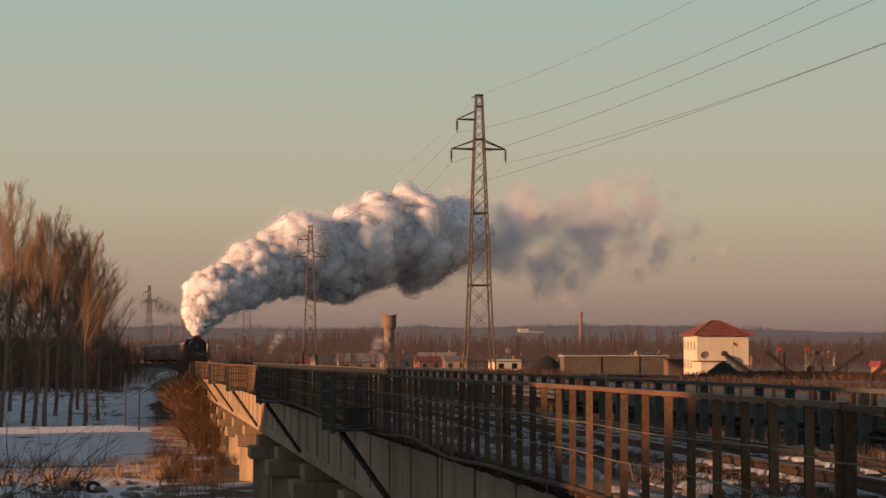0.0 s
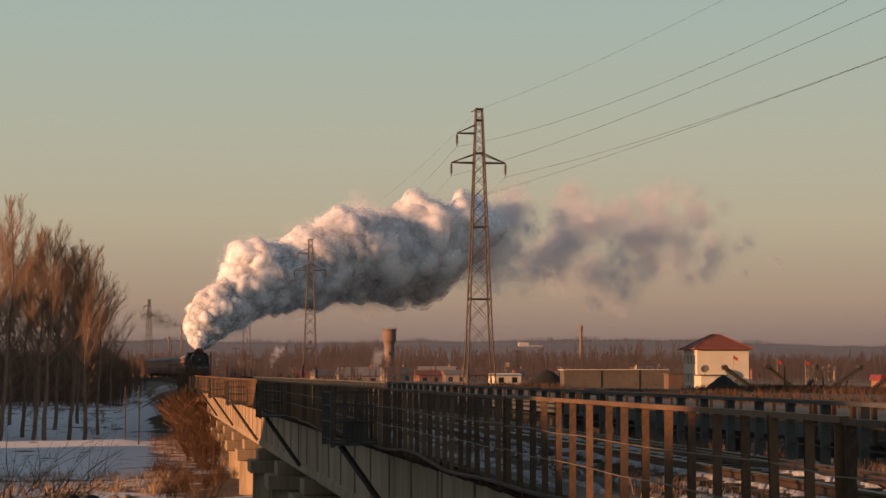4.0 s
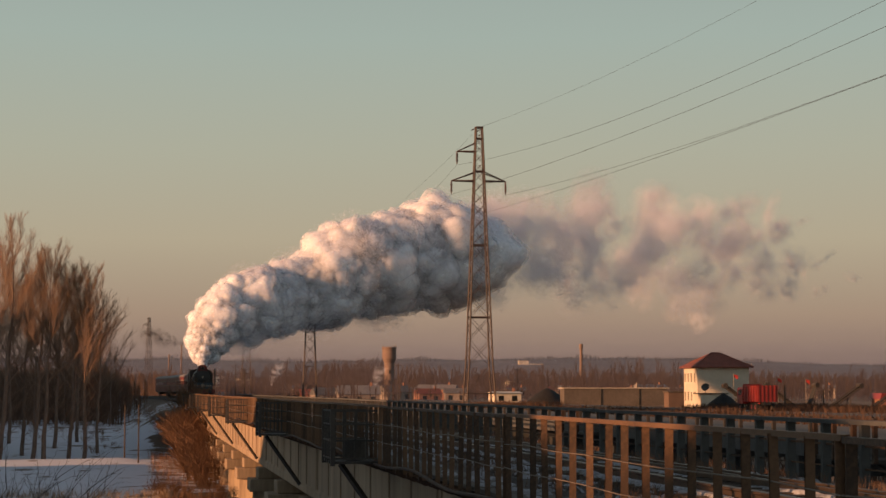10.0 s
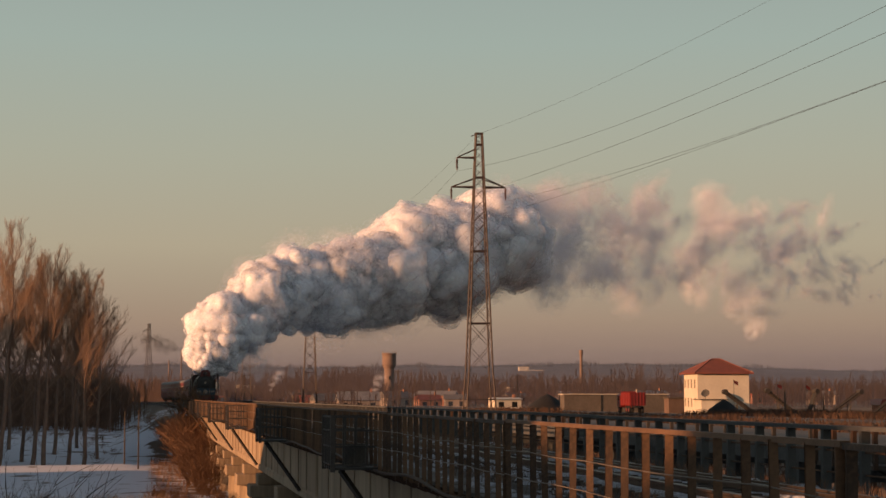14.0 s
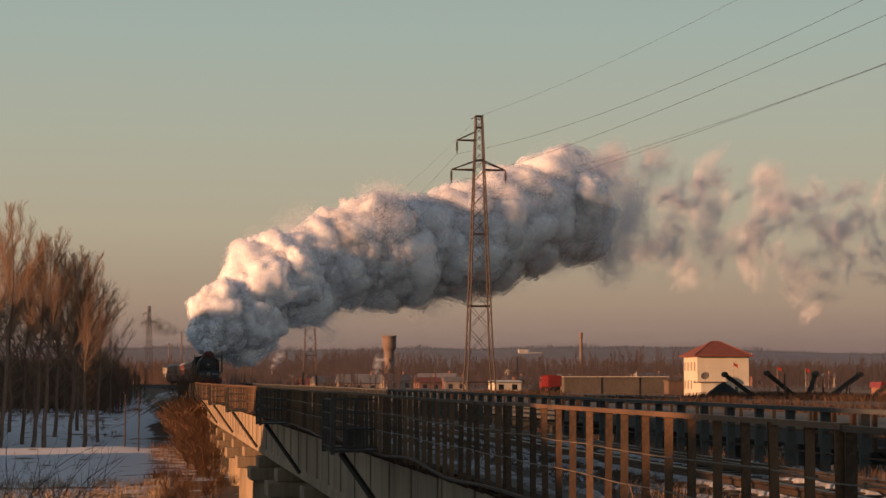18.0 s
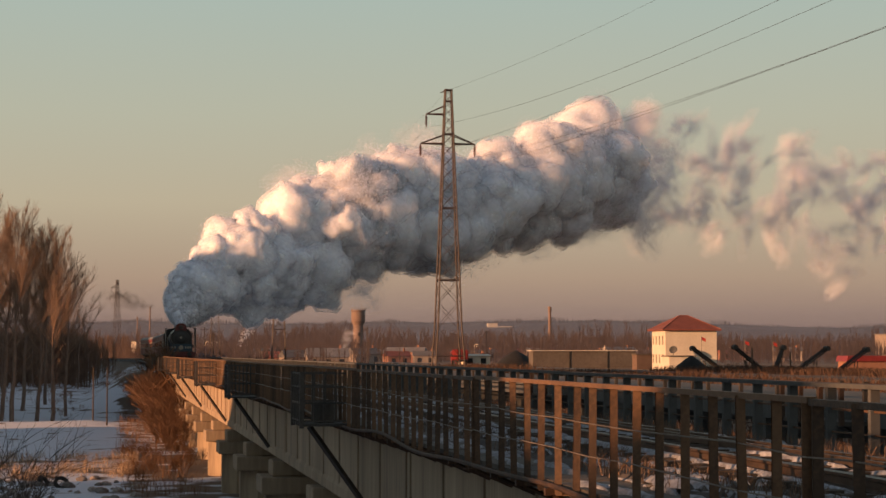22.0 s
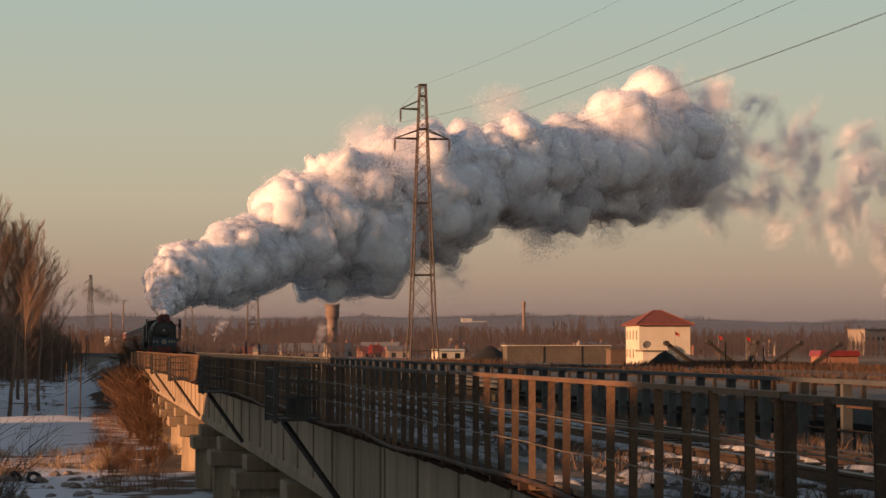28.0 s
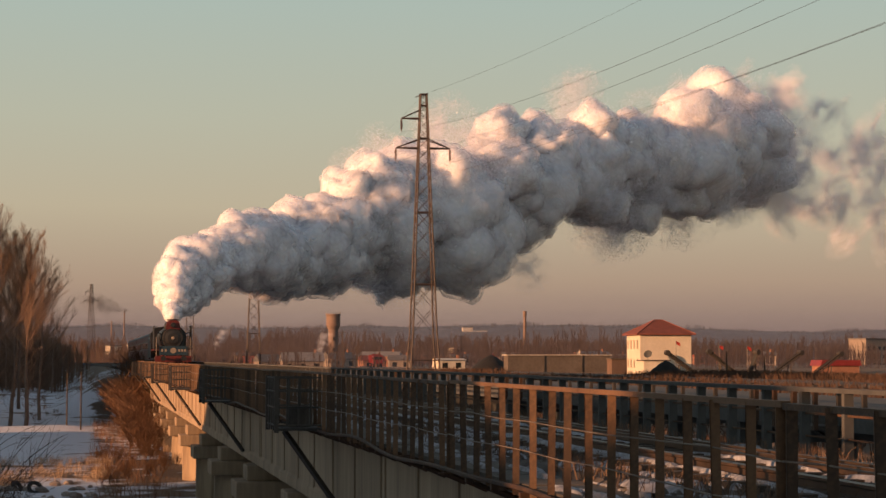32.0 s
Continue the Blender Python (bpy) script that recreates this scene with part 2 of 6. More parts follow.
M["rubber"] = material("rubber", (0.012, 0.012, 0.012), (0.03, 0.03, 0.03), 4, 0.85, 0, 0.2)
M["stone"] = material("stone", (0.16, 0.13, 0.11), (0.34, 0.29, 0.25), 1.0, 0.9, 0, 0.5, 8, 0.4)
M["asphalt"] = material("asphalt", (0.045, 0.042, 0.04), (0.075, 0.07, 0.066), 0.6, 0.9, 0, 0.2)
M["porcelain"] = material("porcelain", (0.10, 0.055, 0.04), (0.16, 0.09, 0.07), 4, 0.3, 0, 0)
M["wire"] = material("wire", (0.05, 0.045, 0.04), (0.09, 0.08, 0.07), 4, 0.5, 0.6, 0)
M["flag"] = material("flag", (0.42, 0.03, 0.02), (0.55, 0.05, 0.03), 2, 0.8, 0, 0)
M["smoke"] = steam_material("smoke", (0.93, 0.93, 0.975))
M["smoke_skin"] = smoke_material("smoke_skin", (0.945, 0.95, 0.99), 0.5, 0.48)
M["smoke_veil"] = smoke_material("smoke_veil", (0.945, 0.95, 0.99), 0.5, 0.74)
M["soot"] = smoke_material("soot", (0.10, 0.095, 0.105), 0.3)
M["smoke_thin"] = smoke_material("smoke_thin", (0.90, 0.91, 0.97), 0.45)


# ---------------- mesh building ----------------
class Shape:
    """Vertices and faces gathered for one mesh."""

    def __init__(self):
        self.v, self.f = [], []

    def box(self, x0, x1, y0, y1, z0, z1, m=None):
        k = len(self.v)
        pts = [Vector((x, y, z)) for z in (z0, z1) for y in (y0, y1) for x in (x0, x1)]
        self.v += [tuple(m @ p) if m else tuple(p) for p in pts]
        for q in ((0, 2, 3, 1), (4, 5, 7, 6), (0, 1, 5, 4), (2, 6, 7, 3), (0, 4, 6, 2), (1, 3, 7, 5)):
            self.f.append(tuple(k + i for i in q))
        return self

    def tube(self, a, b, ra, rb=None, n=6, caps=True):
        a, b = Vector(a), Vector(b)
        rb = ra if rb is None else rb
        d = (b - a).normalized()
        s = d.orthogonal().normalized()
        u = d.cross(s)
        k = len(self.v)
        for p, r in ((a, ra), (b, rb)):
            for i in range(n):
                w = 2 * math.pi * (i + 0.5) / n
                self.v.append(tuple(p + s * (r * math.cos(w)) + u * (r * math.sin(w))))
        for i in range(n):
            j = (i + 1) % n
            self.f.append((k + i, k + j, k + n + j, k + n + i))
        if caps:
            self.f.append(tuple(k + i for i in reversed(range(n))))
            self.f.append(tuple(k + n + i for i in range(n)))
        return self

    def path(self, pts, r, n=5):
        """A bent rod through points that run mainly one way."""
        k0 = len(self.v)
        pts = [Vector(p) for p in pts]
        for i, p in enumerate(pts):
            d = (pts[min(i + 1, len(pts) - 1)] - pts[max(i - 1, 0)]).normalized()
            s = d.cross(Vector((0, 0, 1))).normalized()
            u = s.cross(d)
            for j in range(n):
                w = 2 * math.pi * j / n
                self.v.append(tuple(p + s * (r * math.cos(w)) + u * (r * math.sin(w))))
        for i in range(len(pts) - 1):
            for j in range(n):
                m = (j + 1) % n
                self.f.append((k0 + i * n + j, k0 + i * n + m, k0 + (i + 1) * n + m, k0 + (i + 1) * n + j))
        self.f.append(tuple(k0 + j for j in range(n)))
        self.f.append(tuple(k0 + (len(pts) - 1) * n + j for j in reversed(range(n))))
        return self

    def bar(self, a, b, w, h=None):
        return self.tube(a, b, w * 0.7071, (h or w) * 0.7071, 4)

    def prism(self, pts, y0, y1):
        """An outline in x, z drawn out along y."""
        k, n = len(self.v), len(pts)
        self.v += [(x, y0, z) for x, z in pts] + [(x, y1, z) for x, z in pts]
        self.f.append(tuple(range(k, k + n)))
        self.f.append(tuple(k + n + i for i in reversed(range(n))))
        for i in range(n):
            j = (i + 1) % n
            self.f.append((k + j, k + i, k + n + i, k + n + j))
        return self

    def lathe(self, prof, n=20, x=0, y=0, z=0):
        """A profile of radius, height turned about the upright axis."""
        k = len(self.v)
        for r, h in prof:
            for i in range(n):
                w = 2 * math.pi * i / n
                self.v.append((x + r * math.cos(w), y + r * math.sin(w), z + h))
        for a in range(len(prof) - 1):
            for i in range(n):
                j = (i + 1) % n
                self.f.append((k + a * n + i, k + a * n + j, k + (a + 1) * n + j, k + (a + 1) * n + i))
        self.f.append(tuple(k + i for i in reversed(range(n))))
        self.f.append(tuple(k + (len(prof) - 1) * n + i for i in range(n)))
        return self

    def mesh(self, name, mat, smooth=False):
        me = bpy.data.meshes.new(name)
        me.from_pydata(self.v, [], self.f)
        me.materials.append(M[mat])
        if smooth:
            me.polygons.foreach_set("use_smooth", [True] * len(me.polygons))
        me.update()
        return me


def part(name, shape, mat, parent=None, label="", m=None, smooth=False, kind=""):
    """One mesh object under a thing or under a part."""
    me = shape if isinstance(shape, bpy.types.Mesh) else shape.mesh(name, mat, smooth)
    ob = new(name, me)
    if parent is not None:
        ob.parent = parent
    if m is not None:
        ob.matrix_local = m
    return tagged(ob, label, kind=kind)


def bevel(ob, width=0.02, segments=2):
    md = ob.modifiers.new("bevel", "BEVEL")
    md.width, md.segments, md.limit_method = width, segments, "ANGLE"
    return ob


def thing(name, label, category, m=None, group="", kind=""):
    ob = new(name)
    ob.empty_display_size = 0.5
    if m is not None:
        ob.matrix_world = m
    return tagged(ob, label, category, group, kind)


def solid(name, shape, mat, label, category, m=None, group="", kind="", smooth=False):
    ob = new(name, shape.mesh(name, mat, smooth))
    if m is not None:
        ob.matrix_world = m
    return tagged(ob, label, category, group, kind)


def sight(x, depth):
    """How far to the right of the eye a place lies, by its bearing in the opening view (0 to 1568) and its distance along the line."""
    return depth * math.tan(radians(9.71) + math.atan((x - 784) / 3080))


def ease(a, b, x):
    k = min(1.0, max(0.0, (x - a) / (b - a)))
    return k * k * (3 - 2 * k)


# ---------------- plan ----------------
RAIL = 5.56                      # top of the rails
DECK = 5.26                      # walkway
FENCE_X, TRACK_X, FAR_X = 5.15, 8.2, 11.25
SPAN = 24.6
JOINTS = [9.4 + SPAN * i for i in range(9)]       # abutment, seven piers, abutment
BRIDGE_END = JOINTS[-1]


def track_x(y):
    """The line is straight over the bridge and bends away to the left beyond it."""
    return TRACK_X - (max(0.0, y - 285) ** 2) / 1700 if y < 465 else TRACK_X - 19.06 - (y - 465) * 0.2118


def ground_z(x, y):
    """River flats, the terrace across the road, the railway banks at both ends, a low dyke and an added shading bank.
    """
    z = 3.8 * ease(34, 62, x) * ease(10, 60, y)
    z = max(z, 3.0 * ease(330, 430, y) * ease(-30, 60, x), 2.5 * ease(500, 800, y))
    if y > BRIDGE_END - 14:
        d = abs(x - track_x(y) - 4)
        z = max(z, (RAIL - 0.75) * (1 - ease(8.5, 17, d)) * ease(BRIDGE_END - 12, BRIDGE_END + 4, y))
    if y < 26:
        z = max(z, 5.15 * (1 - ease(7, 24, y)) * (1 - ease(22, 40, abs(x - 8))))
    # unseen bank behind and beside the viewer, added to shade the bridge and flats
    # the dip lets sun through to part of the fence
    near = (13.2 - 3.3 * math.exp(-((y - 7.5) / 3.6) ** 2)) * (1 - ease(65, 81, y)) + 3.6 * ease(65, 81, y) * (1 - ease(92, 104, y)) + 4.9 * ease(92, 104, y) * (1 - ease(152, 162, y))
    # ridges out of view, added to shade the train and its smoke
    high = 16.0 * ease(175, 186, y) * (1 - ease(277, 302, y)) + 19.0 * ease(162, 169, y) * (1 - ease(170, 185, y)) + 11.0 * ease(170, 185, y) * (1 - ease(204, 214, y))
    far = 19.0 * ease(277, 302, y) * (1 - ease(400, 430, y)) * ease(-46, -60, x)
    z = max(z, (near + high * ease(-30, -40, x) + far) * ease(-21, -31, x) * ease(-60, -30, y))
    z += 0.55 * math.exp(-((y - 168) / 3.0) ** 2) * (1 - ease(-2, 2, x))
    z += 1.2 * ease(168, 240, y) * (1 - ease(-8, 4, x)) * (1 - ease(330, 430, y))
    return z


def rolled(x, y):
    far = min(1.0, math.hypot(x, y) / 400)
    return ground_z(x, y) + 0.10 * noise.noise(Vector((x * 0.35, y * 0.35, 0))) + (0.25 + far) * noise.noise(Vector((x * 0.03, y * 0.03, 4)))


def build_ground():
    xs = [-2600, -1400, -800, -480, -300, -200, -140, -100, -75] + [-60 + 2.0 * i for i in range(81)] + [108, 118, 130, 145, 165, 190, 230, 290, 380, 520, 800, 1400, 2600]
    ys = [-400, -150, -60, -20] + [-10 + 2.0 * i for i in range(146)] + [286, 294, 303, 313, 325, 340, 360, 385, 415, 450, 500, 560, 640, 760, 950, 1300, 1900, 2900, 4600]
    v, snow = [], []
    for y in ys:
        for x in xs:
            v.append((x, y, rolled(x, y)))
            s = 0.62 - 0.42 * ease(20, 45, x) - 0.25 * ease(220, 420, y)
            s -= 0.12 * ease(94, 98, y) * (1 - ease(112, 116, y))          # reed bed
            s -= 0.02 * (1 - ease(90, 97, y))
            if y > 196 and -14 < x < 3:
                s -= 0.06                                                  # thin snow on the railway bank
            s -= 0.15 * ease(-1, 2, x) * (1 - ease(14, 20, x))              # scrub along the bridge
            snow.append(s)
    w = len(xs)
    f = [(j * w + i, j * w + i + 1, (j + 1) * w + i + 1, (j + 1) * w + i) for j in range(len(ys) - 1) for i in range(w - 1)]
    me = bpy.data.meshes.new("ground")
    me.from_pydata(v, [], f)
    me.materials.append(M["ground"])
    me.attributes.new("snow", "FLOAT", "POINT").data.foreach_set("value", snow)
    me.polygons.foreach_set("use_smooth", [True] * len(f))
    return tagged(new("ground", me), "snow-patched river flats with dry grass and soil", "ground", kind="structure")


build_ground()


# ---------------- railway bridge ----------------
def build_bridge():
    bridge = thing("railway_bridge", "weathered concrete girder railway bridge on piers over snowy flats", "bridge", kind="structure")
    gx0, gx1 = 5.75, 10.65
    girder = Shape()
    half = [(gx0, DECK - 0.28), (gx0, DECK - 1.75), (gx0 - 0.06, DECK - 1.86), (gx0 - 0.06, DECK - 2.1), (gx0 + 0.75, DECK - 2.1), (gx0 + 0.75, DECK - 1.8),
            (gx0 + 0.35, DECK - 1.6), (gx0 + 0.35, DECK - 0.5), (gx0 + 2.4, DECK - 0.45), (gx0 + 2.4, DECK - 0.28)]
    girder.prism(half, 0.05, SPAN - 0.05)
    g_me = girder.mesh("girder", "concrete")
    mid = gx0 + gx1
    other = Shape()
    other.prism([(mid - x, z) for x, z in reversed(half)], 0.05, SPAN - 0.05)
    o_me = other.mesh("girder", "concrete")
    rib = Shape()
    rib.prism([(gx0 - 0.035, DECK - 0.3), (gx0 - 0.035, DECK - 1.8), (gx0 + 0.02, DECK - 1.8), (gx0 + 0.02, DECK - 0.3)], -0.10, 0.10)
    r_me = rib.mesh("rib", "concrete")
    slab = Shape()
    slab.box(gx0 - 0.18, gx1 + 0.18, 0.03, SPAN - 0.03, DECK - 0.28, DECK - 0.10)
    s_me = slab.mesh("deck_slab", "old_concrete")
    for y in JOINTS[:-1]:
        part("girder", g_me, "", bridge, m=pose(0, y, 0))
        part("girder", o_me, "", bridge, m=pose(0, y, 0))
        part("deck_slab", s_me, "", bridge, m=pose(0, y, 0))
        for k in range(8):
            part("rib", r_me, "", bridge, m=pose(0, y + 0.25 + (SPAN - 0.5) * k / 7, 0))
    # walkway slabs on steel brackets
    plate = Shape().box(FENCE_X + 0.06, gx0 + 0.5, 0.01, 0.985, DECK - 0.07, DECK)
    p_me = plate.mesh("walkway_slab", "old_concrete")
    brk = Shape()
    brk.box(FENCE_X - 0.06, gx0 + 0.1, -0.04, 0.04, DECK - 0.16, DECK - 0.075)
    brk.tube((FENCE_X + 0.05, 0, DECK - 0.16), (gx0 + 0.0, 0, DECK - 0.40), 0.03, 0.03, 4)
    b_me = brk.mesh("bracket", "rust")
    y = JOINTS[0]
    while y < BRIDGE_END - 0.9:
        part("walkway_slab", p_me, "", bridge, m=pose(0, y, random.uniform(-0.008, 0.008), random.uniform(-0.3, 0.3)))
        y += 0.999
    k = 0
    y = JOINTS[0] + 0.3
    while y < BRIDGE_END:
        part("bracket", b_me, "", bridge, m=pose(0, y, 0))
        y += 1.52
    side = Shape().box(gx1 - 0.45, FAR_X + 0.1, JOINTS[0], BRIDGE_END, DECK - 0.07, DECK)
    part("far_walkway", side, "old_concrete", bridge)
    # piers with caps
    for y in [12.5 + 12.3 * k for k in range(16)]:
        pier = thing("pier", "stained concrete bridge pier with slanted corners and stepped cap", "pier", pose(0, y, 0), "piers of the railway bridge")
        cap = Shape()
        cap.box(5.1, 11.3, -1.15, 1.15, 1.9, 2.5)
        cap.box(5.5, 10.9, -0.8, 0.8, 2.5, DECK - 2.22)
        bevel(part("cap", cap, "concrete", pier), 0.05)
        shaft = Shape()
        ring = [(6.0, -0.95), (5.32, -0.32), (5.32, 0.32), (6.0, 0.95)]
        out = ring + [(16.4 - px, -py) for px, py in ring]
        n = len(out)
        shaft.v = [(px, py, z) for z in (-1.5, 1.9) for px, py in out]
        shaft.f = [tuple(range(n)), tuple(n + i for i in reversed(range(n)))] + [((i + 1) % n, i, n + i, n + (i + 1) % n) for i in range(n)]
        part("shaft", shaft, "concrete", pier)
        for bx in (gx0 + 0.35, gx1 - 0.35):
            for by in (-0.45, 0.45):
                part("bearing", Shape().box(bx - 0.25, bx + 0.25, by - 0.2, by + 0.2, DECK - 2.22, DECK - 2.1), "rust_dark", pier)
    for y, s in ((JOINTS[0], -1), (BRIDGE_END, 1)):
        ab = Shape()
        ab.box(5.2, 11.2, min(y, y + 6 * s), max(y, y + 6 * s), -1, DECK - 2.12)
        ab.box(5.2, 11.2, min(y + 0.6 * s, y + 6 * s), max(y + 0.6 * s, y + 6 * s), DECK - 2.12, DECK - 0.12)
        part("abutment", ab, "concrete", bridge)
    return bridge


bridge = build_bridge()


def fence_panel_parts():
    """Angle-iron post with a bent foot, shared by all posts."""
    post = Shape()
    post.box(-0.042, 0.042, -0.006, 0.006, -0.12, 1.187)
    post.box(-0.042, -0.033, -0.006, 0.05, -0.12, 1.187)
    post.box(-0.031, 0.16, -0.006, 0.06, -0.135, -0.12)
    return post.mesh("post", "fence_paint")


def build_near_fence():
    fence = thing("bridge_fence", "rusty angle-iron bridge railing with close upright posts and thin rails", "fence")
    me = fence_panel_parts()
    step = SPAN / 32.0
    for i in range(int((BRIDGE_END - 8.0) / step)):
        y = 8.4 + i * step
        part("post", me, "", fence, m=pose(FENCE_X + random.uniform(-0.012, 0.012), y + random.uniform(-0.03, 0.03), DECK, random.uniform(-0.9, 0.9), random.uniform(-1.0, 1.0), -20 + random.uniform(-6, 6)))
        if i % 16 == 5:
            part("post", me, "", fence, m=pose(FENCE_X, y + 0.20, DECK, 0, 0, 180))
    seg = SPAN / 2
    y = 8.4 + 5 * step + 0.1 - seg
    while y < BRIDGE_END:
        a, b = max(y, 6.5), min(y + seg - 0.03, BRIDGE_END)
        dz = random.uniform(-0.015, 0.015)
        top = Shape()
        top.box(FENCE_X - 0.04, FENCE_X + 0.04, a, b, DECK + 1.185 + dz, DECK + 1.197 + dz)
        top.box(FENCE_X - 0.04, FENCE_X - 0.03, a, b, DECK + 1.148 + dz, DECK + 1.185 + dz)
        top.box(FENCE_X + 0.03, FENCE_X + 0.04, a, b, DECK + 1.148 + dz, DECK + 1.185 + dz)
        part("top_rail", top, "fence_paint", fence)
        for h in (0.42, 0.78):
            mid = Shape().path([(FENCE_X - 0.045, a + (b - a) * k / 8, DECK + h + random.uniform(-0.022, 0.022)) for k in range(9)], 0.0075)
            part("mid_rail", mid, "pale_rod", fence)
        y += seg
    # service pipe slung along the outside of the walkway
    pipe = Shape()
    pts = []
    y = 7.0
    while y < 110:
        sag = 0.10 * (0.5 - 0.5 * math.cos(2 * math.pi * (y - 9.4) / 12.3)) + 0.03 * math.sin(y * 0.9)
        pts.append((FENCE_X - 0.07, y, DECK - 0.02 - sag))
        y += 0.9
    pipe.path(pts, 0.032, 7)
    part("service_pipe", pipe, "rust", fence, "grey sagging service pipe")
    return fence


build_near_fence()


def build_far_fence():
    fence = thing("concrete_post_fence", "squat square-post railing along the far walkway", "fence")
    post = Shape().box(-0.075, 0.075, -0.05, 0.05, -0.1, 1.0)
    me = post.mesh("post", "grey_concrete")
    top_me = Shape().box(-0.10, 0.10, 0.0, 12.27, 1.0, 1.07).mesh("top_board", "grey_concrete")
    for k in range(17):
        part("top_board", top_me, "", fence, "flat grey concrete capping", m=pose(FAR_X, 6.0 + k * 12.3, DECK + random.uniform(-0.012, 0.012)))
    y = 7.0
    while y < BRIDGE_END:
        part("post", me, "", fence, m=pose(FAR_X, y, DECK, random.uniform(-1, 1), random.uniform(-1, 1), 0))
        y += 1.6
    for h, w in ((0.66, 0.025), (0.3, 0.02)):
        for k in range(17):
            a = 6.0 + k * 12.3
            part("rail", Shape().box(FAR_X - w * 0.5, FAR_X + w * 0.5, a, min(a + 12.28, BRIDGE_END), DECK + h - w, DECK + h + w * 0.4), "rust", fence)
    return fence


build_far_fence()


def build_refuge(y):
    """A platform that juts out from the walkway, railed on three sides, on two raking struts."""
    ref = thing("refuge_platform", "dark iron refuge platform with railing on raking struts", "platform", pose(0, y, 0), "refuges along the bridge")
    x0, x1, ln = 4.15, FENCE_X, 1.9
    part("floor_plate", Shape().box(x0, x1 + 0.1, 0, ln, DECK - 0.10, DECK - 0.04), "rust_dark", ref)
    for py in (0.0, ln):
        fr = Shape()
        fr.box(x0 - 0.05, x0 + 0.05, py - 0.03, py + 0.03, DECK - 0.14, DECK + 1.12)
        part("corner_post", fr, "rust_dark", ref)
        for h in (0.02, 0.42, 0.78, 1.08):
            part("end_rail", Shape().box(x0, x1, py - 0.02, py + 0.02, DECK + h - 0.02, DECK + h + 0.02), "rust_dark", ref)
        for px in (x0 + 0.24, x0 + 0.5, x0 + 0.76):
            part("baluster", Shape().box(px - 0.02, px + 0.02, py - 0.02, py + 0.02, DECK, DECK + 1.08), "rust_dark", ref)
    for h in (0.02, 0.42, 0.78, 1.08):
        part("side_rail", Shape().box(x0 - 0.02, x0 + 0.02, 0, ln, DECK + h - 0.02, DECK + h + 0.02), "rust_dark", ref)
    for k in range(1, 4):
        part("side_post", Shape().box(x0 - 0.03, x0 + 0.03, ln * k / 4 - 0.03, ln * k / 4 + 0.03, DECK - 0.1, DECK + 1.1), "rust_dark", ref)
    for py in (ln - 1.2,):
        part("strut", Shape().bar((x0 + 0.25, py, DECK - 0.12), (5.66, py, DECK - 1.9), 0.10), "rust_dark", ref)
    return ref


first_refuge = build_refuge(38.8)
for k in range(1, 7):
    copy_thing(first_refuge, pose(0, 38.8 + SPAN * k, 0))


